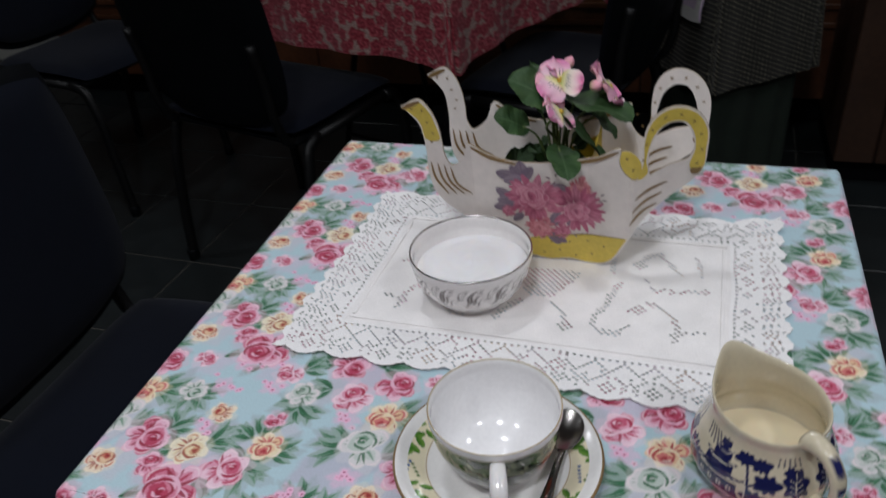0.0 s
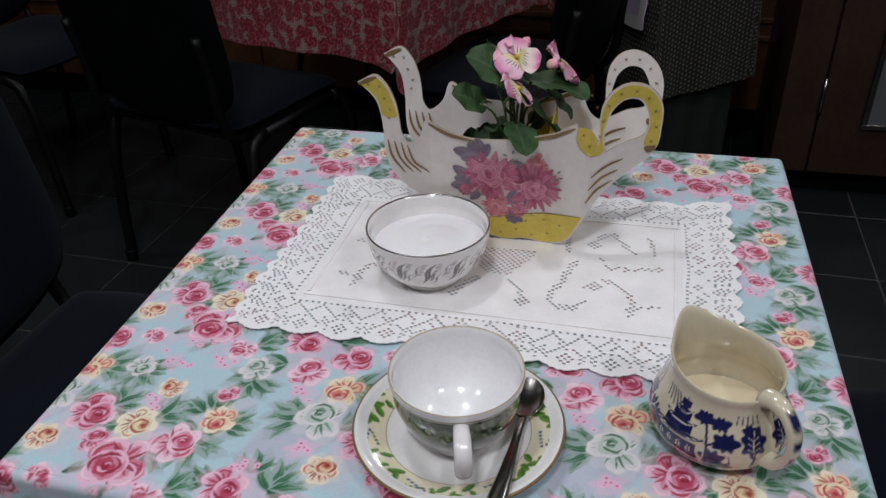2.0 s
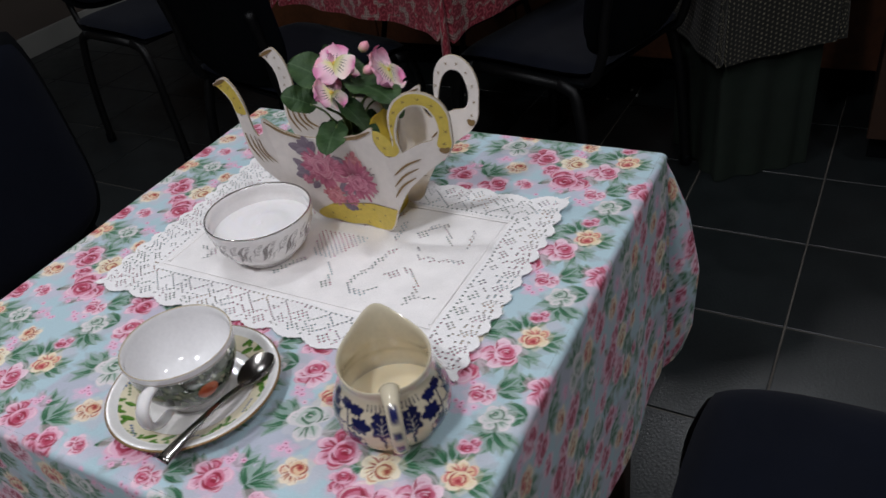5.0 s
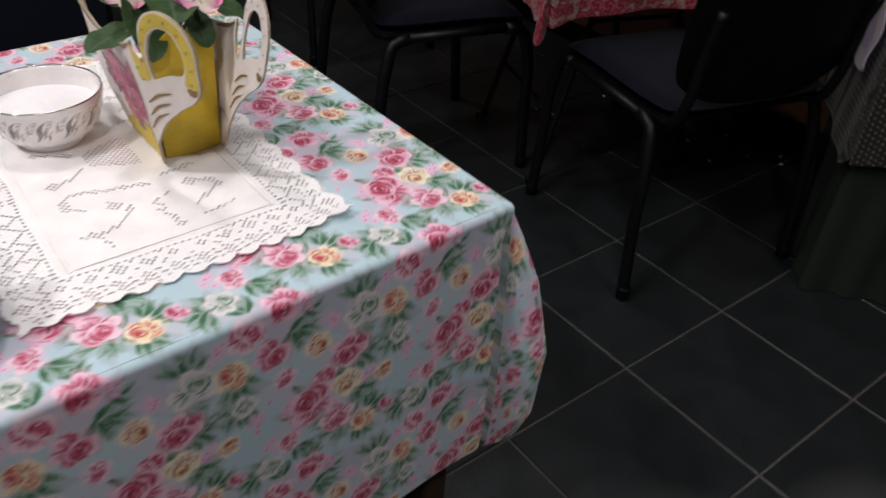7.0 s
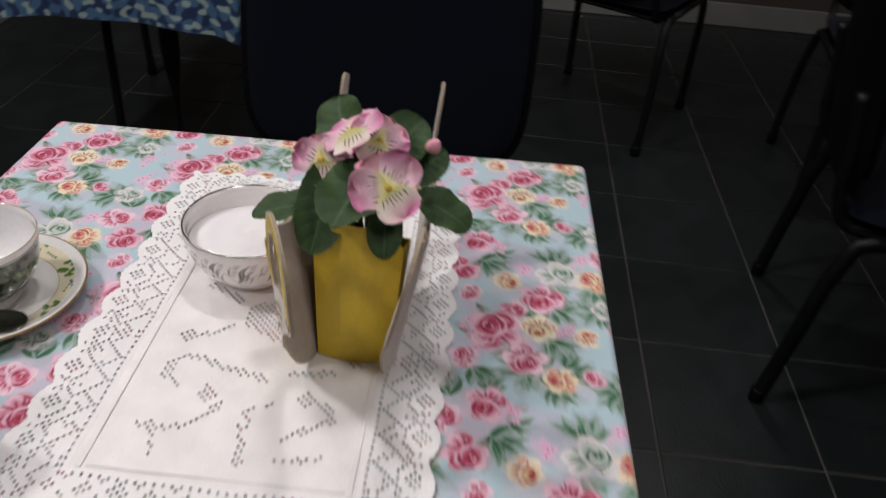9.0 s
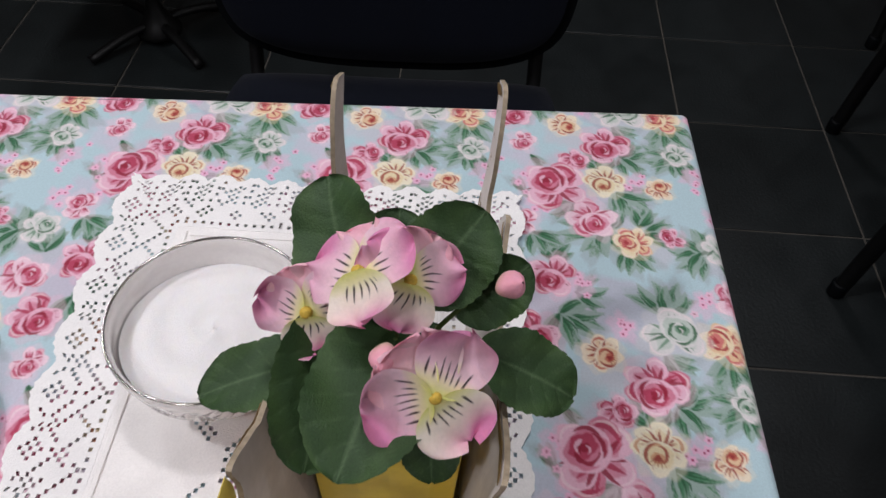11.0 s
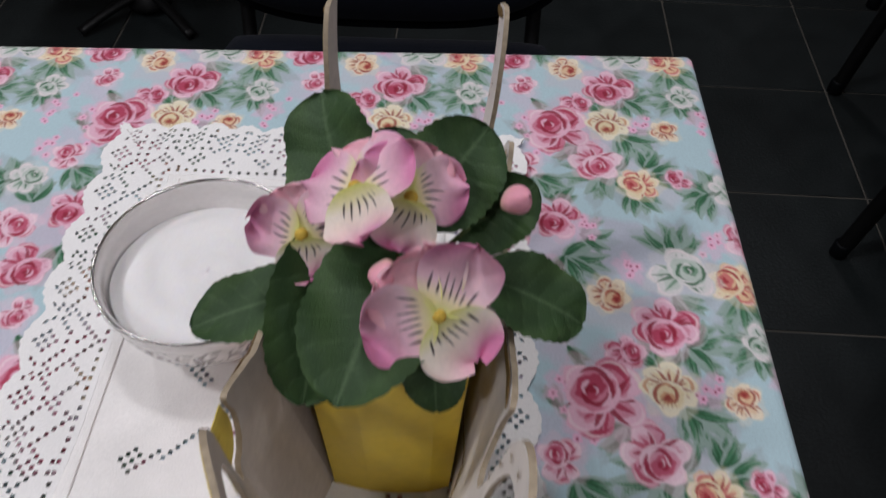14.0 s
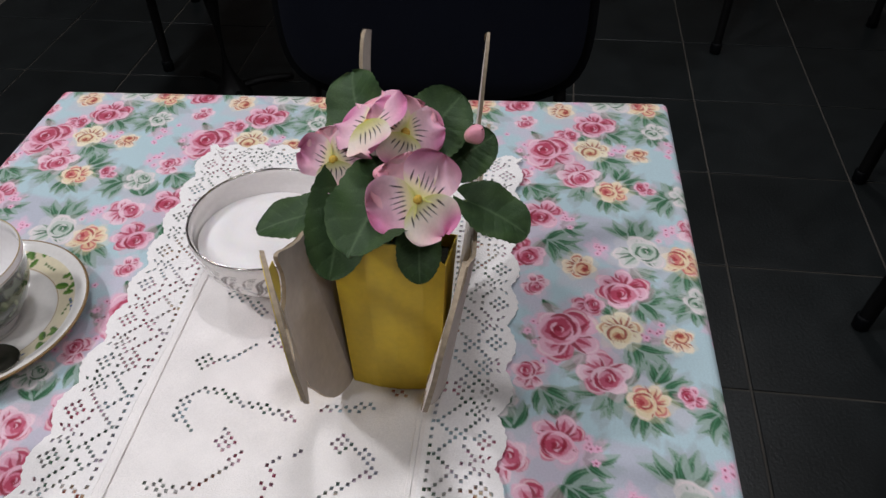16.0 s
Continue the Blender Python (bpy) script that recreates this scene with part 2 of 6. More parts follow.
MOTIFS = [
    (0.041, -0.069, 0.0165, DEEP), (0.060, -0.095, 0.0095, DEEP), (0.123, -0.086, 0.0150, PINK), (0.091, -0.111, 0.0205, DEEP),
    (0.083, -0.073, 0.0160, YELLOW), (0.090, -0.032, 0.0112, RUST), (0.145, -0.057, 0.0140, BLUSH), (0.139, -0.029, 0.0078, DEEP),
    (0.050, -0.013, 0.0100, PALE), (0.019, -0.101, 0.0135, RUST), (0.008, -0.020, 0.0165, BLUSH), (0.178, -0.117, 0.0145, DEEP),
    (0.006, -0.144, 0.0145, DEEP), (0.002, -0.053, 0.0170, PALE), (0.041, -0.135, 0.0092, PINK), (0.196, -0.153, 0.0140, PINK), (0.151, -0.158, 0.0115, PALE),
    (0.128, -0.137, 0.0105, PINK),
]
# sprays of leaves: foot, reach, then the ways they point
SPRAYS = [(0.071, -0.075, 0.021, 3.9, 3.1, 2.5), (0.055, -0.057, 0.022, 1.9, 0.9, 0.4, 2.6), (0.096, -0.064, 0.023, 0.9, 0.45, 0.0, 1.4),
          (0.129, -0.052, 0.019, 3.3, 2.6), (0.137, -0.048, 0.021, 2.0, 1.3), (0.131, -0.078, 0.030, 4.9, 5.6, 0.0), (0.133, -0.076, 0.020, 6.1, 2.7),
          (0.153, -0.060, 0.020, 6.1, 0.7), (0.054, -0.014, 0.024, 4.5, 5.2, 3.5, 0.2), (0.016, -0.016, 0.027, 5.5, 6.1, 0.6),
          (0.152, -0.010, 0.021, 5.1, 4.1, 3.2, 5.9, 2.4), (0.208, -0.042, 0.026, 3.7, 2.5, 3.0), (0.164, -0.116, 0.017, 3.6, 2.4),
          (0.212, -0.114, 0.025, 2.0, 0.9, 0.2, 5.8), (0.192, -0.101, 0.019, 2.2, 1.0), (0.097, -0.136, 0.015, 3.6, 0.9), (0.172, -0.146, 0.019, 3.8, 2.9),
          (0.110, -0.098, 0.020, 5.2, 5.9), (0.020, -0.060, 0.018, 1.2, 0.5), (0.058, -0.128, 0.014, 0.6), (0.139, -0.128, 0.020, 0.3, 1.0)]


def paint_tile(res=0.0004):
    """One repeat of the print, as an array of linear colours, laid down in brush strokes."""
    rng = np.random.RandomState(4)
    nx, ny = int(round(PER_X / res)), int(round(PER_Y / res))
    img = np.empty((ny, nx, 3))
    img[:] = srgb(182, 206, 214)

    def window(x, y, reach):
        """The part of the tile about a place: its rows and columns, and the way to each spot from the place."""
        u, v = UNSKEW @ np.array((x, y))
        kx, ky = int(reach / PER_X * nx) + 2, int(reach / PER_Y * ny) + 2
        cx, cy = int(math.floor(u * nx)), int(math.floor(v * ny))
        ix, iy = np.arange(cx - kx, cx + kx + 1), np.arange(cy - ky, cy + ky + 1)
        dx, dy = np.meshgrid((ix + 0.5) * PER_X / nx - u * PER_X, -((iy + 0.5) * PER_Y / ny - v * PER_Y))
        return np.ix_(iy % ny, ix % nx), dx, dy

    def lay(where, mask, color):
        old = img[where]
        img[where] = old + (np.array(color) - old) * mask[..., None]

    def stroke(x, y, run, wide, color, alpha=1.0, taper=(0.2, 0.05)):
        """A brush stroke through three marks, given from (x, y); thin at its ends, with a dry edge."""
        p0, p1, p2 = (np.array(q, float) for q in run)
        mid = (p0 + p2) / 2
        reach = max(np.linalg.norm(p0 - mid), np.linalg.norm(p1 - mid)) + wide + 0.001
        where, dx, dy = window(x + mid[0], y + mid[1], reach)
        m = np.zeros_like(dx)
        for t in np.linspace(0, 1, 26):
            q = (1 - t) ** 2 * p0 + 2 * t * (1 - t) * p1 + t * t * p2 - mid
            w = wide * (taper[0] * (1 - t) + taper[1] * t + (1 - max(taper)) * math.sin(math.pi * t**0.8))
            m = np.maximum(m, np.clip((w - np.hypot(dx - q[0], dy - q[1])) / 0.00055 + 0.5, 0, 1))
        lay(where, m * alpha, color)

    def blob(x, y, rx, ry, turn, color, alpha=1.0, soft=0.0008, lobes=0.0, n=5, ph=0.0):
        where, dx, dy = window(x, y, max(rx, ry) * (1.05 + lobes) + soft)
        c, s = math.cos(turn), math.sin(turn)
        a, b = (dx * c + dy * s) / rx, (-dx * s + dy * c) / ry
        th = np.arctan2(b, a)
        d = 1 + lobes * np.sin(n * th + ph) + 0.4 * lobes * np.sin(2.3 * n * th + 2 * ph) - np.hypot(a, b)
        lay(where, np.clip(d * min(rx, ry) / soft + 0.5, 0, 1) * alpha, color)

    # misty lilac and grey washes behind the bunches
    for cx, cy, r, tone, al in ((0.09, -0.08, 0.042, srgb(196, 192, 206), 0.8), (0.21, -0.055, 0.040, srgb(186, 188, 202), 0.9), (0.025, -0.10, 0.024, srgb(200, 198, 208), 0.6), (0.195, -0.125, 0.034, srgb(198, 190, 206), 0.85),
                                (0.035, -0.02, 0.030, srgb(188, 194, 204), 0.8), (0.14, -0.045, 0.026, srgb(194, 196, 206), 0.7), (0.05, -0.14, 0.020, srgb(204, 196, 212), 0.6), (0.165, -0.155, 0.024, srgb(190, 192, 202), 0.8), (0.115, -0.135, 0.018, srgb(200, 192, 210), 0.6)):
        blob(cx, cy, r, 0.75 * r, 6 * cx, tone, al, 0.006, 0.16, 5, 40 * cx)
        blob(cx + 0.4 * r, cy + 0.3 * r, 0.5 * r, 0.35 * r, 3 * cx, tone, 0.5, 0.004, 0.2, 4, 30 * cx)

    def leaf(x, y, ang, length, wide):
        """A pointed leaf: misty fill, then dark brush lines that fan from the foot along rib and veins."""
        ca, sa = math.cos(ang), math.sin(ang)
        bow = 0.22 * length * math.sin(7 * ang + 90 * x)

        def at(u, v):
            off = 4 * bow * u * (1 - u) + v
            return (u * length * ca - off * sa, u * length * sa + off * ca)

        stroke(x, y, (at(0, 0), at(0.45, 0), at(1, 0)), wide, MIST, 0.85, (0.15, 0.02))
        side = 1 if math.sin(17 * ang) > 0 else -1
        stroke(x, y, (at(0.05, 0), at(0.45, 0.45 * side * wide), at(0.92, 0)), 0.45 * wide, srgb(112, 150, 122), 0.8, (0.2, 0.02))
        for k in range(5):
            v = side * wide * (0.85 - 0.40 * k)
            stroke(x, y, (at(0.03, 0), at(0.35, 0.9 * v), at(0.95 - 0.12 * abs(k - 1), 0.35 * v)), 0.0010 + 0.0003 * (k < 2), GREEN if k % 2 else DARKGREEN, 0.95, (0.7, 0.1))
        stroke(x, y, (at(0.0, 0), at(0.3, 0), at(0.7, 0)), 0.0013, DARKGREEN, 0.9, (1.0, 0.1))

    for x, y, r, *ways in SPRAYS:
        for w in ways:
            blob(x + 0.7 * r * math.cos(w + 0.3), y + 0.7 * r * math.sin(w + 0.3), 0.62 * r, 0.26 * r, w + 0.3, srgb(166, 178, 184), 0.55, 0.002, 0.1)
    for x, y, r, *ways in SPRAYS:
        for w in (*(w + 0.33 + 0.1 * rng.randn() for w in ways), *(w - 0.36 + 0.1 * rng.randn() for w in ways), *ways):
            leaf(x, y, w, 1.10 * r * rng.uniform(0.85, 1.15), 0.19 * r + 0.0012)
    # clusters of tiny five-petalled blossoms
    for cx, cy in ((0.197, -0.015), (0.219, -0.073), (0.084, -0.050), (0.074, -0.003), (0.108, -0.125), (0.082, -0.134), (0.122, -0.155), (0.186, -0.098)):
        blob(cx, cy, 0.012, 0.009, 30 * cx, srgb(224, 190, 212), 0.6, 0.003, 0.15)
        for k in range(7):
            x, y = cx + 0.0062 * rng.randn(), cy + 0.0046 * rng.randn()
            for q in range(5):
                w = 2 * math.pi * q / 5 + k
                blob(x + 0.0017 * math.cos(w), y + 0.0017 * math.sin(w), 0.0014, 0.0011, w, srgb(236, 184, 212), 0.9, 0.0006)
            blob(x, y, 0.0009, 0.0008, 0, srgb(164, 44, 92), 0.95, 0.0005)

    def rose(cx, cy, r, pal, n):
        r = (1.08 if pal in (YELLOW, RUST, BLUSH) else 1.30) * r
        lean = rng.uniform(0, 6.28)
        warm, pale, blush = pal in (YELLOW, RUST), pal is PALE, pal is BLUSH
        small = r < 0.0095
        hx, hy = cx + 0.27 * r * math.cos(lean), cy + 0.27 * r * math.sin(lean)
        blob(cx, cy, 1.12 * r, 1.0 * r, lean, pal[0], 0.30, 0.002, 0.12, 5, n)
        # loose outer petals, each shaded from its foot with strokes
        cnt = 4 if small else 6
        for k in range(cnt):
            w = lean + 2.2 + 2 * math.pi * (k + 0.25 * rng.randn()) / cnt
            pr = r * rng.uniform(0.38, 0.50)
            px, py = cx + 0.56 * r * math.cos(w), cy + 0.56 * r * math.sin(w)
            near_foot = (k % 3 == 0) and not pale
            blob(px, py, pr, 0.82 * pr, w, pal[1] if near_foot and not warm else pal[0], 0.95, 0.0008, 0.06, 3, n + k)
            ux, uy = math.cos(w), math.sin(w)
            vx, vy = -uy, ux
            blob(px - 0.3 * pr * ux, py - 0.3 * pr * uy, 0.62 * pr, 0.50 * pr, w, pal[1], 0.75, 0.0012, 0.1, 4, k)
            for q in range(3 if not pale else 2):
                b = (q - 1) * 0.45 * pr + 0.1 * pr * rng.randn()
                run = ((-0.85 * pr * ux + 0.6 * b * vx, -0.85 * pr * uy + 0.6 * b * vy), (-0.2 * pr * ux + 1.3 * b * vx, -0.2 * pr * uy + 1.3 * b * vy), (rng.uniform(0.1, 0.7) * pr * ux + 1.5 * b * vx, rng.uniform(0.1, 0.7) * pr * uy + 1.5 * b * vy))
                stroke(px, py, run, (0.17 if warm or pale else 0.20) * pr, pal[3] if (q + k) % 2 or warm else pal[2], 0.9, (0.8, 0.05))
            if near_foot:
                run = ((-0.1 * pr * ux - 0.85 * pr * vx, -0.1 * pr * uy - 0.85 * pr * vy), (1.25 * pr * ux, 1.25 * pr * uy), (-0.1 * pr * ux + 0.85 * pr * vx, -0.1 * pr * uy + 0.85 * pr * vy))
                stroke(px, py, run, 0.16 * pr, pal[2], 0.9, (0.1, 0.1))
            run = ((0.3 * pr * ux - 0.75 * pr * vx, 0.3 * pr * uy - 0.75 * pr * vy), (1.25 * pr * ux, 1.25 * pr * uy), (0.3 * pr * ux + 0.75 * pr * vx, 0.3 * pr * uy + 0.75 * pr * vy))
            stroke(px, py, run, 0.09 * pr, srgb(246, 226, 230) if not warm else srgb(246, 234, 208), 0.5, (0.1, 0.1))
        # the cupped middle: crescents about a dark heart
        cr = (0.62 if not small else 0.66) * r
        blob(hx, hy, cr, 0.86 * cr, lean + 1.57, pal[0], 0.95, 0.0008, 0.04, 3, n)
        blob(hx, hy, 0.84 * cr, 0.70 * cr, lean + 1.57, pal[1], 0.95, 0.0010, 0.06, 4, n + 1)
        core = {True: 0.40, False: 0.58}[warm or pale] * cr
        blob(hx + 0.16 * cr * math.cos(lean), hy + 0.16 * cr * math.sin(lean), core, 0.78 * core, lean + 1.57, pal[2], 0.92, 0.0009, 0.08, 5, n)
        for k in range(7 if not small else 4):
            w = lean + 0.9 * k + 0.3 * rng.randn()
            d = cr * (0.30 + 0.085 * k if not small else 0.30 + 0.14 * k)
            sp = 0.75 + 0.15 * rng.rand()
            run = tuple((d * f * math.cos(w + q * sp), 0.88 * d * f * math.sin(w + q * sp)) for q, f in ((-1, 1.0), (0, 1.42), (1, 1.0)))
            tone = pal[3] if k % 3 != 1 else (pal[0] if not warm else pal[2])
            stroke(hx, hy, run, (0.075 if warm or pale else 0.085) * cr + 0.0002, tone, 0.92, (0.15, 0.05))
        if warm or blush:
            for k in range(5):
                w = lean + 0.35 * (k - 2)
                run = ((0.05 * cr * math.cos(w), 0.05 * cr * math.sin(w)), (0.35 * cr * math.cos(w + 0.1), 0.35 * cr * math.sin(w + 0.1)), (0.72 * cr * math.cos(w), 0.72 * cr * math.sin(w)))
                stroke(hx, hy, run, 0.075 * cr, pal[3], 0.9, (0.9, 0.1))
        else:
            blob(hx + 0.1 * cr * math.cos(lean), hy + 0.1 * cr * math.sin(lean), 0.24 * cr, 0.17 * cr, lean + 1.2, pal[3], 0.9, 0.0006, 0.1, 3, n)
            run = ((-0.16 * cr, 0.02 * cr), (0.0, 0.24 * cr), (0.2 * cr, 0.03 * cr))
            stroke(hx, hy, run, 0.055 * cr, pal[0], 0.8, (0.2, 0.1))

    for n, (cx, cy, r, pal) in enumerate(MOTIFS):
        rose(cx, cy, r, pal, n)
    return img


def sample(img, x, y):
    """The print's colour at places on the flat cloth."""
    ny, nx = img.shape[:2]
    u, v = UNSKEW[0, 0] * x + UNSKEW[0, 1] * y, UNSKEW[1, 0] * x + UNSKEW[1, 1] * y
    return img[(v % 1 * ny).astype(int) % ny, (u % 1 * nx).astype(int) % nx]


def draped_cloth(name, size, drop, pitch, side_pitch, paint, m, label, category, flare=0.03, corner=0.07, corner_drop=0.0, pleat=0.0, seed=1.0, covered=None, full=False, skew=0.0):
    """A cloth on a square table with its near-left corner region at (0, -size): flat top, rounded edge, folds that hang."""
    rad = 0.007
    # the flat top: blocks of quads, coarse where a thing hides it
    lo, hi = rad, size - rad
    blocks = [(lo, hi, lo, hi, pitch)]
    if covered:
        x0, x1, y0, y1 = covered
        blocks = [(lo, hi, lo, y0, pitch), (lo, hi, y1, hi, pitch), (lo, x0, y0, y1, pitch), (x1, hi, y0, y1, pitch), (x0, x1, y0, y1, 2.2 * pitch)]
    tops, flat, faces, base = [], [], [], 0
    for bx0, bx1, by0, by1, step in blocks:
        kx, ky = int((bx1 - bx0) / step) + 2, int((by1 - by0) / step) + 2
        gx, gy = np.meshgrid(np.linspace(bx0, bx1, kx), np.linspace(by0, by1, ky) - size)
        tops.append(np.stack([gx, gy, 0.0005 * np.sin(37 * gx + 11 * gy + seed) * np.sin(29 * gy)], -1).reshape(-1, 3))
        flat.append(paint(gx, gy).reshape(-1, 3))
        faces.append(grid_faces(ky, kx) + base)
        base += kx * ky
    # the run round the edge: flat place, outward way
    run = []
    n_side, n_cor = int(size / side_pitch), 48
    corners = [((size, 0), 0.5), ((0, 0), 1.0), ((0, -size), 1.5), ((size, -size), 2.0)]
    way = {0.5: 0.0, 1.0: 0.5, 1.5: 1.0, 2.0: 1.5}
    for (cx, cy), end in corners:
        a0 = way[end] * math.pi
        # the side that leads up to this corner
        ux, uy = math.cos(a0 + math.pi / 2), math.sin(a0 + math.pi / 2)
        sx, sy = cx - size * ux, cy - size * uy
        for q in np.linspace(0, 1, n_side, endpoint=False):
            d = rad + q * (size - 2 * rad)
            run.append((sx + d * ux, sy + d * uy, a0, d, 0.0, 0.0))
        for q in np.linspace(0, 1, n_cor, endpoint=False):
            run.append((cx - rad * (ux + math.cos(a0)), cy - rad * (uy + math.sin(a0)), a0 + q * math.pi / 2, size, q, rad))
    run = np.array(run)
    depth = np.concatenate([np.linspace(0, 0.016, 9)[:-1], np.linspace(0.016, drop, int(drop / side_pitch))])
    px, py, a, s, q, lead = run.T
    incor = np.sin(np.pi * q) ** 2 * (q > 0)
    dist = np.minimum(s, size - s)
    nearcor = np.exp(-(((size - s) / 0.05) ** 2)) * (q == 0) + np.exp(-((s / 0.05) ** 2)) * (q == 0)
    rows = []
    for d in depth:
        if d < rad * math.pi / 2:
            t = d / rad
            off, z = -rad + rad * math.sin(t), -rad + rad * math.cos(t)
        else:
            off, z = 0.0, -rad - (d - rad * math.pi / 2)
        f = max(0.0, (d - 0.016) / drop)
        wave = flare * f * (0.35 + 0.5 * np.sin(s * 21 + seed + 2 * a) * np.sin(s * 9 + 3 * a + seed)) * np.clip(dist / 0.1, 0, 1) * (q == 0)
        swell = float(np.interp(f, (0, 0.08, 0.25, 0.55, 0.85, 1.0), (0, 0.22, 0.62, 1.0, 0.92, 0.62))) if full else f**0.9
        out = lead + off + wave + corner * swell * (incor + (0.2 if full else 0.45) * nearcor)
        notch = pleat * min(1.0, max(0.0, f - 0.03) * 4) * np.exp(-(((size - s - 0.009) / 0.0045) ** 2)) * (q == 0)
        out = out - notch
        zz = z - corner_drop * f * (incor + 0.25 * nearcor) + (0.012 * f * np.sin(5 * s + a))
        rows.append(np.stack([px + out * np.cos(a), py + out * np.sin(a), zz + 0 * px], -1))
    side = np.array(rows)
    dd = depth[:, None]
    fx, fy = px + (dd + lead - rad) * np.cos(a), py + (dd + lead - rad) * np.sin(a)
    v = np.concatenate([*tops, side.reshape(-1, 3)])
    col = np.concatenate([*flat, paint(fx, fy).reshape(-1, 3)])
    faces = np.concatenate([*faces, grid_faces(len(depth), len(run), True)[:, ::-1] + base])
    v[:, 0] += skew * np.clip(-v[:, 1] / size, 0, 1) * np.clip(1 - v[:, 0] / size, 0, 1)
    ob = link_mesh(name, v, faces, M_PRINT, colors=col)
    ob.matrix_basis = m
    return tagged(ob, label, category)


# ---- the room ----
# Y1 runs past the counter to hold the added light and pale wall
X0, X1, Y0, Y1 = -3.00, 2.40, -2.06, 4.40
TILE = 0.335


def wall(name, sx, sy, sz, at, paint=None):
    ob = part(name, box(sx, sy, sz, (0, 0, 0), 0), paint or M_WALL)
    ob.location = at
    return tagged(ob, kind="structure", label="plain painted wall of the cafe room", category="wall")


floor = tagged(part("floor", box(X1 - X0, Y1 - Y0, 0.06, ((X0 + X1) / 2, (Y0 + Y1) / 2, -0.0335), 0), M_GROUT), "grey grout bed under dark square floor tiles", "floor", kind="structure")
wall("wall_west", 0.12, Y1 - Y0 + 0.24, CEIL, (X0 - 0.06, (Y0 + Y1) / 2, CEIL / 2))
wall("wall_east", 0.12, Y1 - Y0 + 0.24, CEIL, (X1 + 0.06, (Y0 + Y1) / 2, CEIL / 2))
wall("wall_south", X1 - X0, 0.12, CEIL, ((X0 + X1) / 2, Y0 - 0.06, CEIL / 2))
# unseen wall, added pale to throw light back onto the floor
wall("wall_north", X1 - X0, 0.12, CEIL, ((X0 + X1) / 2, Y1 + 0.06, CEIL / 2), M_WALL_BOUNCE)
ceil = part("ceiling", box(X1 - X0 + 0.24, Y1 - Y0 + 0.24, 0.1, ((X0 + X1) / 2, (Y0 + Y1) / 2, CEIL + 0.05), 0), M_CEIL)
tagged(ceil, "plain off-white painted ceiling", "ceiling", kind="structure")
for nm, sx, sy, at in (("baseboard_west", 0.018, Y1 - Y0, (X0 + 0.009, (Y0 + Y1) / 2, 0.055)),
                       ("baseboard_south", X1 - X0 - 0.04, 0.018, ((X0 + X1) / 2, Y0 + 0.009, 0.055))):
    ob = part(nm, box(sx, sy, 0.11, (0, 0, 0), 0.004), M_SKIRT)
    ob.location = at
    tagged(ob, "grey gloss painted skirting board along the wall", "baseboard", kind="structure")

# round ceiling lamps; the last, wide one is added unseen for a floor sheen
for lx, ly, watt, wide in LAMPS:
    t = thing("ceiling_lamp", pose(lx, ly, CEIL), "round white recessed ceiling downlight out of view, switched on", "ceiling lamp", "ceiling lamps")
    k = wide / 0.22
    ring = np.array((k, k, 1)) * lathe([(0.112, 0.0), (0.130, 0.0), (0.133, -0.004), (0.126, -0.008), (0.110, -0.006), (0.112, 0.0)], 32)
    link_mesh("trim_ring", ring.reshape(-1, 3), grid_faces(6, 32, True), M_SKIRT, t)
    disc = np.array((k, k, 1)) * lathe([(0.0005, -0.003), (0.05, -0.003), (0.111, -0.003)], 32)
    link_mesh("lamp_glass", disc.reshape(-1, 3), grid_faces(3, 32, True), M_LAMP, t)
    ld = bpy.data.lights.new("downlight", "AREA")
    ld.shape, ld.size, ld.energy, ld.color = "DISK", wide, watt, LIGHT
    lo = new("downlight", ld)
    lo.location = (lx, ly, CEIL - 0.012)

# ---- the tea table ----
TOP = 0.76
SIZE = 0.631
SKEWED = 0.015  # the cloth lies a little askew along its west edge
EDGE_X, EDGE_Y = -0.005, 0.0055  # far-left corner of the cloth
table = thing("tea_table", pose(EDGE_X, EDGE_Y, 0), "small square wooden cafe table hidden under a flowered cloth", "table")
part("tabletop", box(SIZE - 0.040, SIZE - 0.020, 0.025, (SIZE / 2 + 0.010, -SIZE / 2, TOP - 0.016), 0.004), M_OAK, table)
for ix in (0.05, SIZE - 0.05):
    for iy in (-0.05, -SIZE + 0.05):
        part("leg", box(0.04, 0.04, TOP - 0.029, (ix, iy, (TOP - 0.029) / 2), 0.004), M_OAK, table)
for yy in (-0.05, -SIZE + 0.05):
    part("apron", box(SIZE - 0.15, 0.018, 0.07, (SIZE / 2, yy, TOP - 0.065), 0.002), M_OAK, table)

ROSES = paint_tile()
draped_cloth("tablecloth", SIZE, 0.365, 0.00078, 0.0019, lambda x, y: sample(ROSES, x + EDGE_X + SKEWED * np.clip(-y / SIZE, 0, 1) * np.clip(1 - x / SIZE, 0, 1), y + EDGE_Y), pose(EDGE_X, EDGE_Y, TOP),
             "pale blue cotton tablecloth printed with pink and yellow roses", "tablecloth", flare=0.012, corner=0.058, corner_drop=-0.045, pleat=0.045,
             covered=(0.118, 0.540, 0.215, 0.478), full=True, skew=SKEWED)


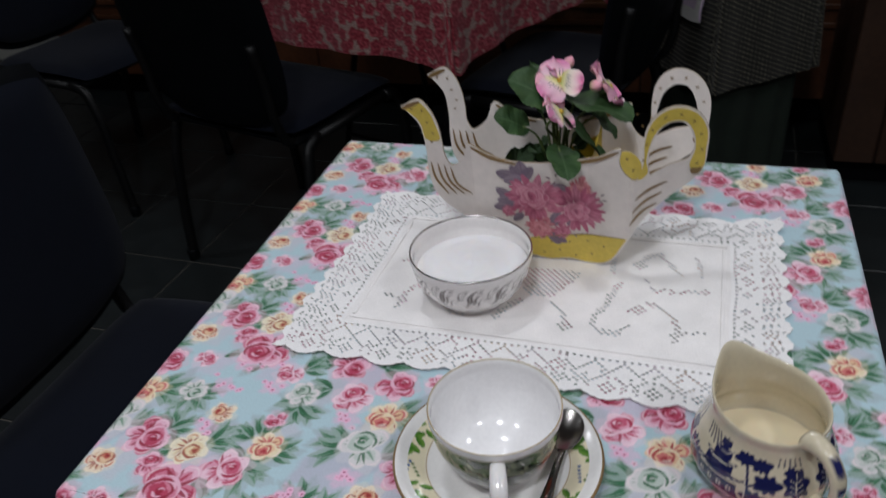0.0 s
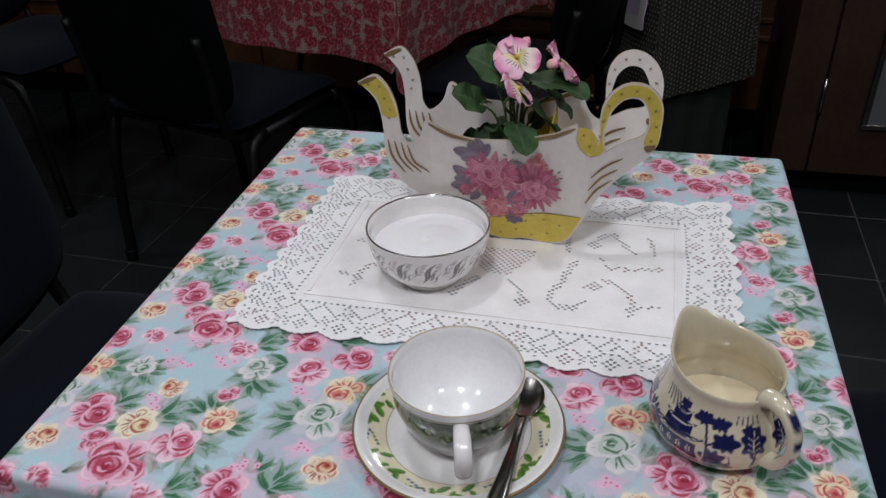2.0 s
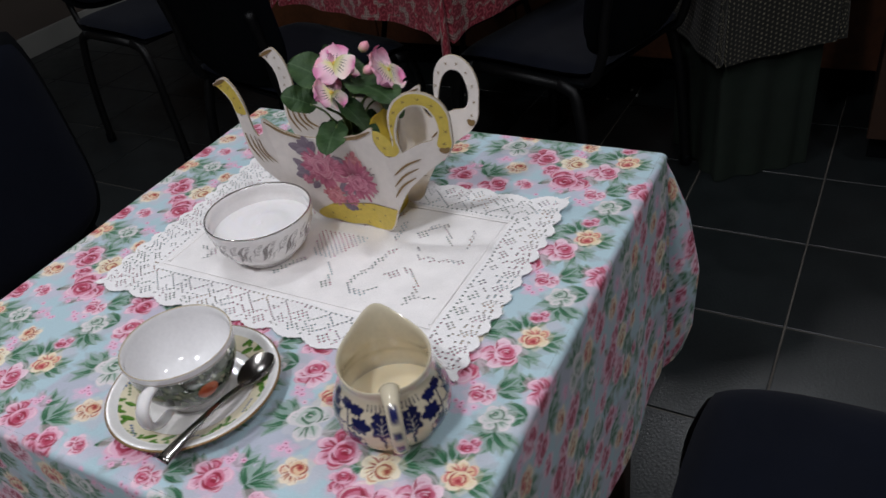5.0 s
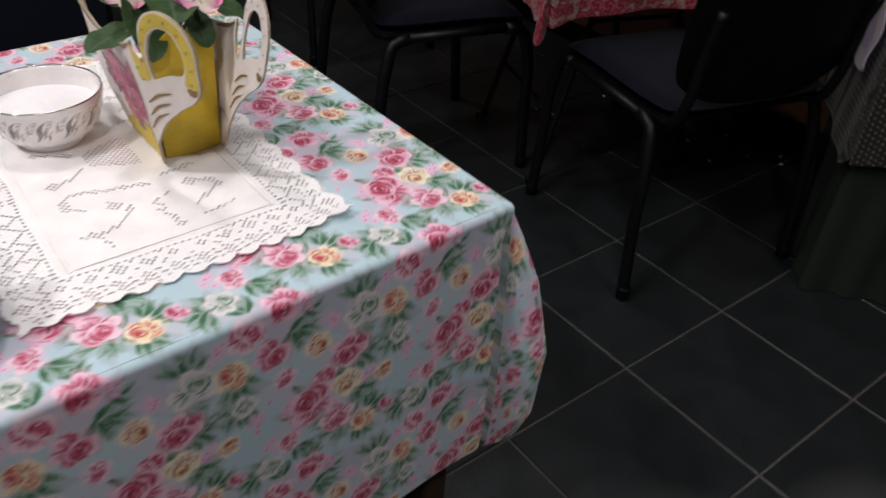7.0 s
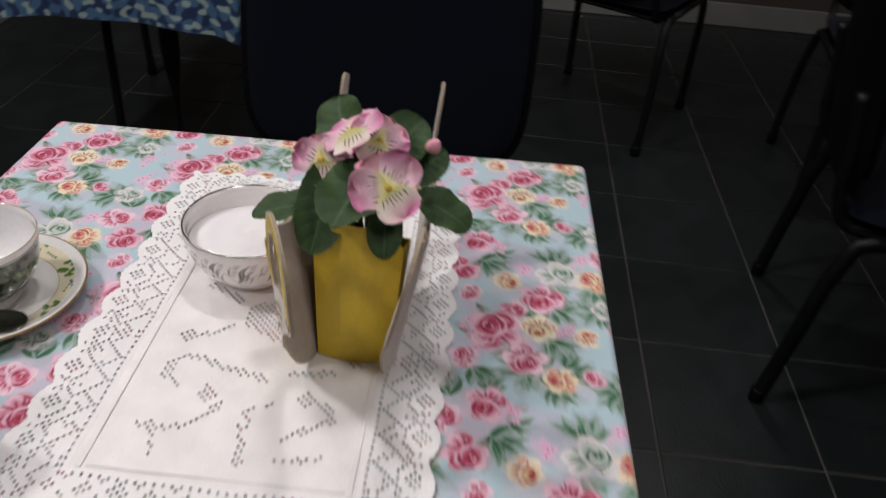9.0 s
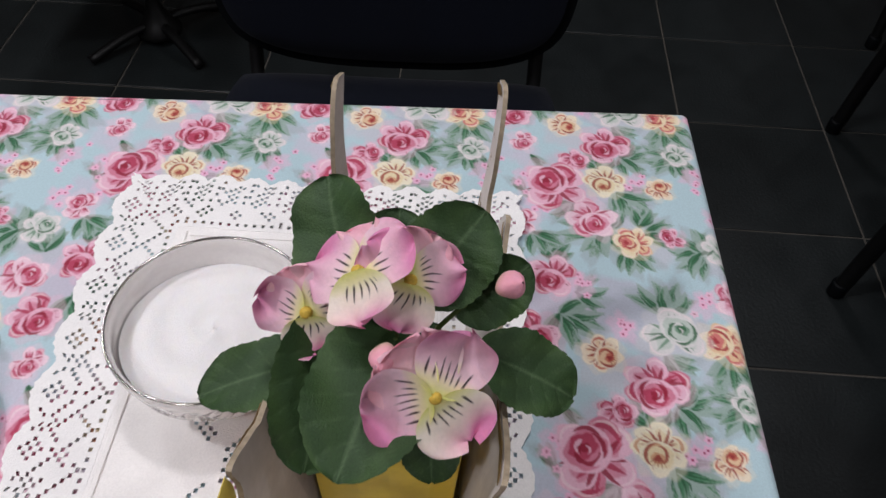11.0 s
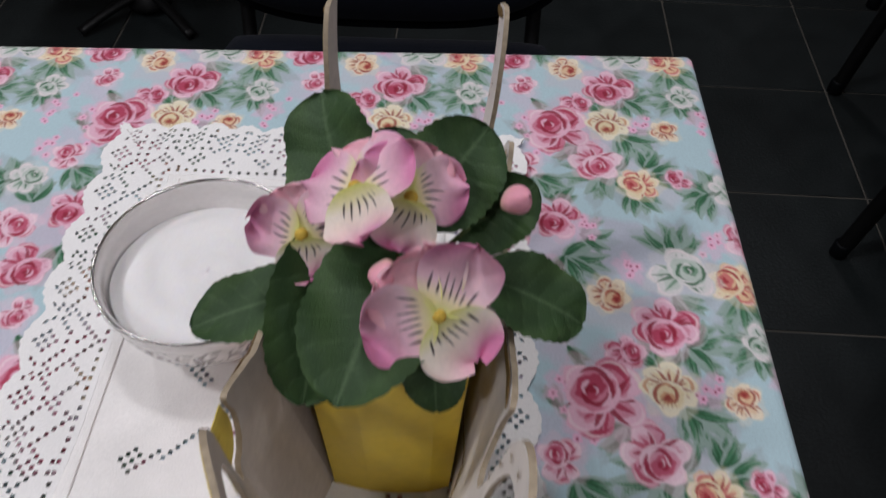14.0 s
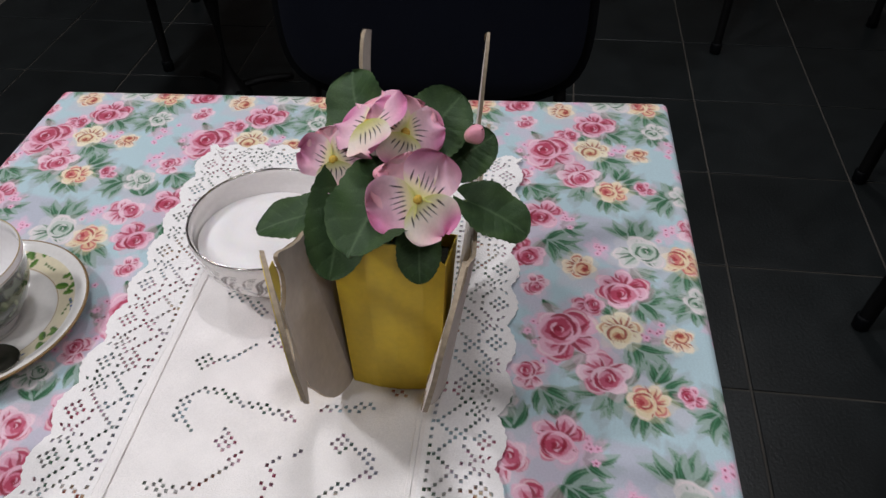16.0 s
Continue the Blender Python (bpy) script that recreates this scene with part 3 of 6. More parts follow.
# ---- the lace doily ----
def doily():
    t = thing("doily", pose(0.3285, -0.2860, TOP + 0.0016, 0, 0, -0.5), "white cotton lace doily with a scalloped openwork border", "doily")
    cell = 0.0031
    hx, hy, bw = 0.174, 0.098, 0.0525
    # cutwork vines on one half of the linen, in millimetres: marks along the stem, then width
    VINES = (((87, 41), (93, 61), (105, 70), (117, 54), (126, 38), 3.4), ((71, 12), (67, -9), (65, -26), (57, -40), (55, -55), (65, -67), (77, -67), (86, -54), 3.4),
             ((102, -15), (114, -24), (125, -32), (130, -46), (130, -66), 3.0), ((130, -54), (142, -52), (154, -49), 2.4), ((121, 4), (135, 11), (154, 11), 2.4),
             ((59, 60), (62, 46), (62, 30), 4.0), ((141, 72), (146, 54), (148, 36), 2.2), ((14, -34), (26, -46), (33, -66), 3.0), ((12, 40), (30, 52), (48, 78), 3.0), ((94, 20), (108, 4), (118, 10), 2.0))
    BLOBS = ((93, -29, 10, 9), (88, 46, 8, 7), (73, -64, 9, 7), (130, -56, 7, 8), (150, 11, 8, 5), (33, -66, 8, 6), (40, 72, 8, 7))

    def curve_hit(x, y):
        """Cutwork: curling vines with leaf-shaped clusters on the linen middle."""
        x, y = abs(x) * 1000, y * 1000
        for bx, by, rx, ry in BLOBS:
            if abs(x - bx) / rx + abs(y - by) / ry < 1:
                return True
        for *run, wide in VINES:
            for (ax, ay), (bx, by) in zip(run, run[1:]):
                t = min(1.0, max(0.0, ((x - ax) * (bx - ax) + (y - ay) * (by - ay)) / ((bx - ax) ** 2 + (by - ay) ** 2)))
                if math.hypot(x - ax - t * (bx - ax), y - ay - t * (by - ay)) < wide:
                    return True
        return abs(x) < 30 and -26 < y < 20 and abs(x) < 12 + 0.5 * (y + 26)

    def hole(i, j, x, y):
        ex, ey = abs(x) - hx, abs(y) - hy
        d = max(ex, ey)
        if d < -0.010:
            return curve_hit(x, y) and (i + j) % 2 == 0
        if d < 0.0005:
            return False
        short = ex > ey
        s, d = (y if short else x) * 1000, d * 1000
        along, across = (j, i) if short else (i, j)
        checker = (along + across) % 2 == 0
        if d < 2.2 or d > 0.93 * bw * 1000:
            return False
        if d < 5.2:
            return along % 2 == 0
        if short:
            # narrow leaves that fan outwards, over a band of small diamonds
            if d < 24:
                k = (s / 23.5) % 1 * 23.5 - 11.75
                return checker and (abs(k) / 8 + abs(d - 14) / 7.5 < 1 or abs(abs(k) - 11.75) < 2.2 and abs(d - 14) > 4)
            if d < 27.5:
                return along % 2 == 0 and across % 2 == 0
            k = ((s - 0.28 * (d - 38)) / 23.5 + 0.25) % 1 * 23.5 - 11.75
            if abs(k) < 6.2 * math.sin(math.pi * min(1, max(0, (d - 25) / 25))) ** 0.6:
                return checker and d < 48
            return abs(abs(k) - 11.0) < 1.6 and across % 2 == 0 and d < 46
        # broad scallops: a diamond in each, ringed by an arc, over zigzag chains
        k = (s / 39 + 0.5) % 1 * 39 - 19.5
        if d > 24:
            if abs(k) / 9.5 + abs(d - 38) / 9.0 < 1:
                return checker
            rho = math.hypot(k, (d - 40) * 1.05)
            return checker and (13.0 < rho < 17.8 or abs(abs(k) - 19.5) < 2.6 and d < 38) and d < 47
        zig = 15 + 8.5 * (4 * abs(((s / 26) % 1) - 0.5) - 1)
        return checker and (abs(d - zig) < 3.6 or abs(k) / 6 + abs(d - 19) / 5 < 1)

    def warp(x, y):
        """Scalloped rim, slight crookedness of hand-washed cotton."""
        ex, ey = abs(x) - hx, abs(y) - hy
        d = max(ex, ey)
        if d > 0.3 * bw:
            s = y if ex > ey else x
            pitch, off = (0.0235, 0.25) if ex > ey else (0.039, 0.0)
            k = 1 - 0.085 * (1 - abs(math.cos(math.pi * (s / pitch + off)))) * (d / bw - 0.3) / 0.7 * 1.6 - 0.02 * math.sin(s * 900) * (d / bw - 0.3)
            if ex > ey:
                x = math.copysign(hx + ex * k, x)
            else:
                y = math.copysign(hy + ey * k, y)
        x += 0.0012 * math.sin(31 * y + 1) + 0.0006 * math.sin(90 * y)
        y += 0.0014 * math.sin(23 * x + 2) + 0.0006 * math.sin(70 * x)
        return x, y

    nx, ny = int(2 * (hx + bw) / cell), int(2 * (hy + bw) / cell)
    nx2, ny2 = nx * cell / 2, ny * cell / 2
    meshes = {True: ({}, [], []), False: ({}, [], [])}

    def vert(store, x, y):
        key = (round(x * 1e5), round(y * 1e5))
        if key not in store[0]:
            store[0][key] = len(store[1])
            store[1].append((*warp(x, y), 0.0))
        return store[0][key]

    for i in range(nx):
        for j in range(ny):
            x, y = -nx2 + i * cell, -ny2 + j * cell
            cx, cy = x + cell / 2, y + cell / 2
            mid = max(abs(cx) - hx, abs(cy) - hy) < 0
            store = meshes[mid]
            if abs(cx) - hx > 0.93 * bw and abs(cy) - hy > 0.93 * bw:
                continue
            c = [vert(store, x, y), vert(store, x + cell, y), vert(store, x + cell, y + cell), vert(store, x, y + cell)]
            if hole(i, j, cx, cy):
                m, mv = (0.05 * cell, 0.12 * cell) if max(abs(cx) - hx, abs(cy) - hy) > 0 else (0.07 * cell, 0.12 * cell)
                q = [vert(store, x + m, y + mv), vert(store, x + cell - m, y + mv), vert(store, x + cell - m, y + cell - mv), vert(store, x + m, y + cell - mv)]
                for k in range(4):
                    store[2].append((c[k], c[(k + 1) % 4], q[(k + 1) % 4], q[k]))
            else:
                store[2].append(tuple(c))
    for mid, name, material in ((True, "linen_middle", M_LINEN), (False, "lace_border", M_LACE)):
        _, v, f = meshes[mid]
        v = np.array(v)
        lift = 0.0006 * np.sin(41 * v[:, 0]) * np.sin(37 * v[:, 1]) + 0.0007
        edge = np.maximum(np.abs(v[:, 0]) - hx, np.abs(v[:, 1]) - hy) / bw
        up = np.clip((v[:, 0] - 0.17) / 0.055, 0, 1) * np.clip((v[:, 1] - 0.09) / 0.055, 0, 1)
        v[:, 2] = lift + 0.0012 * np.clip(edge, 0, 1) * (1 + np.sin(60 * v[:, 0] + 50 * v[:, 1])) / 2 + 0.008 * up**1.5
        ob = link_mesh(name, v, f, material, t, smooth=False)
        so = ob.modifiers.new("thickness", "SOLIDIFY")
        so.thickness, so.offset = 0.0009 if not mid else 0.0007, 1
    # drawn-thread hem round the middle
    for sx, sy, at in ((2 * hx - 0.006, 0.0035, (0, hy - 0.006)), (2 * hx - 0.006, 0.0035, (0, -hy + 0.006)), (0.0035, 2 * hy - 0.020, (hx - 0.006, 0)), (0.0035, 2 * hy - 0.020, (-hx + 0.006, 0))):
        part("hem", box(sx, sy, 0.0011, (*at, 0.0021), 0.0004, 1), M_LINEN, t)
    return t


doily()
CLOTH = TOP + 0.0042  # top of the lace


# ---- china ----
def bowl_with_sugar():
    t = thing("sugar_bowl", pose(0.266, -0.322, CLOTH - 0.0005) @ Matrix.Diagonal((1.027, 1.027, 0.80, 1)), "white china sugar bowl with grey leaf swags and silver rim", "sugar bowl")
    prof = smooth_profile([(0.0005, 0.004), (0.020, 0.004), (0.0275, 0.0), (0.0305, 0.0005), (0.031, 0.005), (0.040, 0.014), (0.0505, 0.034), (0.0548, 0.052), (0.0560, 0.0685), (0.0556, 0.0695), (0.0548, 0.0685),
                           (0.0530, 0.052), (0.048, 0.033), (0.036, 0.014), (0.018, 0.009), (0.0005, 0.0085)], 216)
    n = 320
    v = lathe(prof, n)
    a = np.linspace(0, 2 * np.pi, n, endpoint=False)
    r = np.hypot(v[..., 0], v[..., 1])
    flute = 1 + 0.012 * np.sin(20 * (a + 10 * v[..., 2])) * np.clip((v[..., 2] - 0.012) / 0.02, 0, 1) * np.clip((0.060 - v[..., 2]) / 0.02, 0, 1) * (np.arange(216) < 108)[:, None]
    v[..., :2] *= flute[..., None]
    # grey swag print on the outside
    i = np.arange(216)[:, None]
    z = v[..., 2]
    ph = (a * 13 / (2 * np.pi)) % 1
    tt = np.clip((z - 0.023) / 0.037, 0, 1)
    leaf = np.zeros_like(z)
    for off, lo, hi, wd in ((0.0, 0.05, 1.0, 0.11), (0.17, 0.10, 0.80, 0.06), (0.30, 0.0, 0.62, 0.045), (0.62, 0.30, 1.0, 0.04)):
        u = np.clip((tt - lo) / (hi - lo), 0, 1)
        mid = off + 0.62 * u**1.4 + 0.10 * np.sin(2 * np.pi * u)
        dd = np.abs((ph - mid + 0.5) % 1 - 0.5)
        leaf = np.maximum(leaf, np.clip((wd * np.sin(np.pi * u) ** 0.8 - dd) / 0.02, 0, 1) * np.clip(0.55 + dd / 0.05, 0, 1) * (u > 0) * (u < 1))
    dots = (np.abs((ph * 2 - 0.3 - 1.1 * tt + 0.5) % 1 - 0.5) < 0.16) * (np.sin(z * 2600) > 0.1) * (tt > 0.45) * (tt < 0.95)
    leaf = np.maximum(leaf, dots * 0.7) * (i < 108)
    col = np.array(srgb(238, 234, 232)) * (1 - leaf[..., None]) + np.array(srgb(104, 95, 92)) * leaf[..., None]
    link_mesh("bowl", v.reshape(-1, 3), grid_faces(216, n, True), M_CHINA_PRINT, t, "white fluted china body with grey leaf print", colors=col.reshape(-1, 3))
    ring = lathe([(0.0563, 0.0680), (0.0565, 0.0690), (0.0558, 0.0702), (0.0549, 0.0692), (0.0547, 0.0680), (0.0556, 0.0690)], 96)
    link_mesh("silver_rim", ring.reshape(-1, 3), grid_faces(6, 96, True), M_SILVER, t, "shiny silver rim line")
    rr = np.linspace(0.0005, 0.0515, 40)
    aa = np.linspace(0, 2 * np.pi, 80, endpoint=False)
    R, A = np.meshgrid(rr, aa, indexing="ij")
    zz = 0.047 + 0.005 * np.exp(-((R * np.cos(A - 1) - 0.012) ** 2 + (R * np.sin(A - 1)) ** 2) / 0.0006) - 0.004 * (R / 0.0515) ** 2 * np.cos(A - 2.5) + 0.0007 * np.sin(R * 300 + 2 * A)
    sug = np.stack([R * np.cos(A), R * np.sin(A), zz], -1)
    ob = link_mesh("sugar", sug.reshape(-1, 3), grid_faces(40, 80, True), M_SUGAR, None)
    ob.matrix_basis = t.matrix_basis.copy()
    tagged(ob, "heap of fine white sugar filling the china bowl", "sugar")
    return t


def teacup():
    C = (0.3395, -0.525)
    s = thing("saucer", pose(*C, TOP + 0.0012, 0, 0, 20) @ Matrix.Diagonal((1.016, 1.016, 0.8, 1)), "white china saucer with a cream border of green leaves", "saucer")
    n = 300
    prof = smooth_profile([(0.0005, 0.0035), (0.022, 0.0035), (0.0225, 0.0), (0.026, 0.0), (0.028, 0.003), (0.050, 0.008), (0.068, 0.0155), (0.0752, 0.0195), (0.0757, 0.0205), (0.0748, 0.0212),
                           (0.066, 0.0180), (0.050, 0.0110), (0.0275, 0.0065), (0.0255, 0.0050), (0.0005, 0.0048)], 240)
    v = lathe(prof, n)
    a = np.linspace(0, 2 * np.pi, n, endpoint=False)[None]
    r = np.hypot(v[..., 0], v[..., 1])
    top = (np.arange(240) > 139)[:, None] * np.ones_like(r)
    col = np.tile(np.array(srgb(236, 233, 230)), (*r.shape, 1))

    def lay(m, c):
        col[:] = col * (1 - m[..., None]) + np.array(c) * m[..., None]

    lay(top * np.clip((r - 0.0525) / 0.0006, 0, 1), srgb(232, 222, 192))
    lay(top * np.clip(1 - np.abs(r - 0.0522) / 0.0007, 0, 1), srgb(176, 146, 84))
    for k in range(7):
        a0 = 2 * math.pi * k / 7
        for q in range(7):
            aa, rr = a0 + 0.07 * q - 0.2, 0.0635 + 0.004 * math.sin(1.1 * q + k)
            th = aa + math.pi / 2 + (1.0 if q % 2 else -1.0) + 0.2 * math.sin(5 * q + k)
            ln = 0.0056 + 0.0010 * math.sin(2 * q + k)
            cx, cy = rr * math.cos(aa) + 0.8 * ln * math.cos(th), rr * math.sin(aa) + 0.8 * ln * math.sin(th)
            dx, dy = v[..., 0] - cx, v[..., 1] - cy
            u, w = dx * math.cos(th) + dy * math.sin(th), -dx * math.sin(th) + dy * math.cos(th)
            leafy = top * np.clip((1 - (u / ln) ** 2 - (w / (0.46 * ln)) ** 2) * 4, 0, 1)
            lay(leafy, srgb(70, 116, 42))
            lay(leafy * np.clip(0.5 + w / (0.3 * ln), 0, 1) * 0.5, srgb(128, 164, 74))
        for q in range(9):
            bx, by = (0.063 + 0.0045 * math.sin(3 * q + k)) * math.cos(a0 + 0.40 + 0.030 * q), (0.063 + 0.0045 * math.sin(3 * q + k)) * math.sin(a0 + 0.40 + 0.030 * q)
            lay(top * np.clip((0.0015 - np.hypot(v[..., 0] - bx, v[..., 1] - by)) / 0.0005, 0, 1), (srgb(86, 108, 150), srgb(96, 122, 72))[q % 2])
    ring = lathe([(0.0751, 0.0188), (0.0762, 0.0200), (0.0757, 0.0213), (0.0745, 0.0216), (0.0742, 0.0208), (0.0752, 0.0200)], 120)
    link_mesh("rim_line", ring.reshape(-1, 3), grid_faces(6, 120, True), M_GOLDLINE, s, "thin dark gold line round the rim")
    link_mesh("plate", v.reshape(-1, 3), grid_faces(240, n, True), M_CHINA_PRINT, s, colors=col.reshape(-1, 3))

    c = thing("teacup", pose(*C, TOP + 0.0052, 0, 0, 0) @ Matrix.Diagonal((1.025, 1.025, 0.95, 1)), "empty white china teacup with a dark green painted scene", "teacup")
    prof = smooth_profile([(0.0005, 0.004), (0.018, 0.004), (0.0205, 0.0), (0.023, 0.0005), (0.0235, 0.006), (0.033, 0.016), (0.0425, 0.036), (0.0455, 0.055), (0.0464, 0.0655), (0.0461, 0.0665), (0.0453, 0.0655),
                           (0.0440, 0.055), (0.0408, 0.036), (0.031, 0.0175), (0.018, 0.0095), (0.0005, 0.0085)], 210)
    v = lathe(prof, n)
    z, outer = v[..., 2], (np.arange(210) < 105)[:, None]
    col = np.tile(np.array(srgb(236, 234, 234)), (*z.shape, 1))
    a = a + 0 * z
    band = outer * np.clip((z - 0.017) / 0.001, 0, 1) * np.clip((0.059 - z) / 0.001, 0, 1)
    f1 = np.sin(6 * a + 5 * np.sin(140 * z)) + np.sin(13 * a - 300 * z + 1) * 0.7 + 0.6 * np.sin(29 * a + 210 * z)
    f2 = np.sin(9 * a + 180 * z + 2) + 0.8 * np.sin(21 * a - 260 * z) + 0.6 * np.sin(47 * a + 500 * z)
    # dark tones of the green scene also carry shade on the outside
    lay(band * 0.95, srgb(84, 96, 76))
    lay(band * np.clip(f1 * 1.8 + 0.6, 0, 1) * 0.95, srgb(34, 48, 34))
    lay(band * np.clip(f2 * 1.6 - 1.7, 0, 1) * 0.6, srgb(156, 162, 134))
    dx = (a - 5.9 + np.pi) % (2 * np.pi) - np.pi
    lay(band * np.clip((1 - (dx / 0.22) ** 2 - ((z - 0.035) / 0.010) ** 2) * 4, 0, 1), srgb(190, 84, 48))
    lay(outer * np.clip((0.0015 - np.abs(z - 0.0605)) / 0.0006, 0, 1), srgb(122, 104, 60))
    lay(np.clip((z - 0.0653) / 0.0005, 0, 1), srgb(176, 156, 112))
    link_mesh("cup", v.reshape(-1, 3), grid_faces(210, n, True), M_CHINA_PRINT, c, colors=col.reshape(-1, 3))
    ang = math.radians(-74)
    run = smooth_profile([(0.0435, 0.0555), (0.055, 0.0575), (0.0655, 0.050), (0.0665, 0.036), (0.056, 0.024), (0.039, 0.0200)], 26)
    pts = [(q[0] * math.cos(ang), q[0] * math.sin(ang), q[1]) for q in run]
    v, f = tube(pts, np.linspace(0.0052, 0.0040, 26) + 0.0012 * np.sin(np.linspace(0, np.pi, 26)), 12, 0.62)
    link_mesh("handle", v, f, M_CHINA, c, "plain white loop handle")

    sp = thing("teaspoon", pose(0.3835, -0.492, TOP + 0.0175, 0, 0, 0), "plain steel teaspoon lying on the saucer beside the cup", "teaspoon")
    g = np.linspace(0, 1, 30)
    k = np.linspace(-1, 1, 13)
    G, K = np.meshgrid(g, k, indexing="ij")
    wide = 0.0155 * np.sqrt(np.clip(1 - (2 * G - 1) ** 2, 0, 1)) * (1.05 - 0.25 * G)
    bowl = np.stack([K * wide, 0.022 - 0.044 * G, -0.0045 * (1 - K**2) * np.sin(np.pi * np.clip(G, 0.02, 0.98)) + 0.001], -1)
    ob = link_mesh("spoon_bowl", bowl.reshape(-1, 3), [tuple(map(int, q)) for q in grid_faces(30, 13)], M_STEEL, sp)
    so = ob.modifiers.new("thickness", "SOLIDIFY")
    so.thickness = 0.0012
    run = smooth_profile([(0.0, -0.020, 0.001), (-0.002, -0.040, 0.005), (-0.007, -0.080, 0.006), (-0.013, -0.112, 0.003)], 24)
    v, f = tube(run, np.concatenate([np.linspace(0.0030, 0.0030, 8), np.linspace(0.0030, 0.0074, 16)]), 10, 0.35)
    link_mesh("spoon_handle", v, f, M_STEEL, sp)
    for o in (sp,):
        o.rotation_euler = (0, 0, math.radians(4))
    return c


def milk_jug():
    ang = math.radians(127)  # way of the lip
    t = thing("milk_jug", pose(0.5215, -0.4835, TOP + 0.0012, 0, 0, math.degrees(ang)) @ Matrix.Diagonal((0.90, 0.915, 1.27, 1)), "cream glazed milk jug with a blue transfer scene, half full", "milk jug")
    n, m = 360, 230
    prof = smooth_profile([(0.0005, 0.003), (0.026, 0.003), (0.031, 0.0), (0.036, 0.0005), (0.046, 0.006), (0.0525, 0.0155), (0.0520, 0.025), (0.0470, 0.034), (0.0420, 0.041), (0.0398, 0.047), (0.0402, 0.0525), (0.0396, 0.0537), (0.0382, 0.0525),
                           (0.0376, 0.046), (0.0395, 0.040), (0.0440, 0.033), (0.0480, 0.024), (0.0480, 0.0155), (0.040, 0.009), (0.018, 0.007), (0.0005, 0.0065)], m)
    v = lathe(prof, n)
    a = np.linspace(0, 2 * np.pi, n, endpoint=False)[None] + 0 * v[..., 0]
    z0 = v[..., 2].copy()
    up = np.clip((z0 - 0.030) / 0.0235, 0, 1)
    turn = np.abs((a + np.pi) % (2 * np.pi) - np.pi)
    lip = np.exp(-((turn / 0.55) ** 2))
    v[..., 0] += up**1.4 * (0.0095 * lip + 0.0020 * np.cos(a))
    v[..., 1] *= 1 + 0.03 * up - 0.10 * up * lip
    v[..., 2] += up**1.2 * (0.001 + 0.0085 * lip + 0.0030 * np.cos(a) + 0.0012 * np.exp(-(((turn - np.pi) / 0.4) ** 2)))
    v[..., 0] *= 1.03
    col = np.tile(np.array(srgb(212, 201, 175)), (*z0.shape, 1))

    def lay(msk, c):
        col[:] = col * (1 - msk[..., None]) + np.array(c) * msk[..., None]

    BLUE, CREAM = srgb(27, 31, 78), srgb(214, 206, 188)
    outer = (np.arange(m) < m * 0.50)[:, None]
    s = turn * 0.045 - 0.013  # way round from the lip, in metres, the same on both flanks
    wob = 0.0011 * np.sin(900 * s + 3) + 0.0008 * np.sin(2100 * s + 700 * z0)

    def spot(cs, cz, rs, rz, al=1.0, soft=0.12, color=BLUE):
        d = np.hypot((s - cs) / rs, (z0 - cz) / rz) + 0.16 * np.sin(7 * np.arctan2(z0 - cz, s - cs) + 300 * cs)
        lay(outer * np.clip((1 - d) / soft, 0, 1) * al, color)

    def line(run, w, color=CREAM, al=1.0):
        for (s0, k0), (s1, k1) in zip(run, run[1:]):
            ds, dk = s1 - s0, k1 - k0
            f = np.clip(((s - s0) * ds + (z0 - k0) * dk) / (ds * ds + dk * dk), 0, 1)
            lay(outer * np.clip((w - np.hypot(s - s0 - f * ds, z0 - k0 - f * dk)) / 0.0003, 0, 1) * al, color)

    # dark shore along the foot, with a fringe of bushes
    lay(outer * np.clip((0.0170 + 2.2 * wob + 0.003 * np.sin(130 * s) - z0) / 0.0005, 0, 1) * np.clip((z0 - 0.003) / 0.0008, 0, 1) * (s < 0.100 + 2 * wob), BLUE)
    # bushes by the lip and a bare tree drawn light on them
    for cs, cz, rs, rz in ((-0.006, 0.0200, 0.008, 0.008), (0.000, 0.0300, 0.006, 0.004), (0.047, 0.0210, 0.006, 0.0060), (0.010, 0.0190, 0.010, 0.007), (0.024, 0.0215, 0.009, 0.0065), (0.034, 0.0180, 0.008, 0.007), (0.041, 0.0250, 0.007, 0.0050), (0.028, 0.0300, 0.007, 0.0040)):
        spot(cs, cz, rs, rz)
    line([(0.034, 0.0080), (0.0335, 0.0160), (0.036, 0.0220), (0.0345, 0.0300)], 0.00085)
    line([(0.0335, 0.0160), (0.029, 0.0205), (0.0275, 0.0260)], 0.0006)
    line([(0.036, 0.0220), (0.041, 0.0250), (0.044, 0.0295)], 0.0006)
    line([(0.029, 0.0205), (0.0245, 0.0225)], 0.0005)
    line([(0.041, 0.0250), (0.045, 0.0245)], 0.0005)
    line([(0.010, 0.0120), (0.013, 0.0180), (0.011, 0.0235)], 0.0005)
    # pagoda: body, tiers of curled roofs, pillars and a terrace
    lay(outer * (np.abs(s - 0.0665) < 0.0155) * np.clip((0.0235 - z0) / 0.0004, 0, 1) * (z0 > 0.010), BLUE)
    for cs, cz, w, h in ((0.0665, 0.0262, 0.0190, 0.0024), (0.0665, 0.0325, 0.0130, 0.0022), (0.0665, 0.0378, 0.0080, 0.0018)):
        q = np.abs(s - cs) / w
        roof = cz - 0.0012 * q + 0.0034 * np.clip(q - 0.55, 0, 1) ** 1.5 * 2
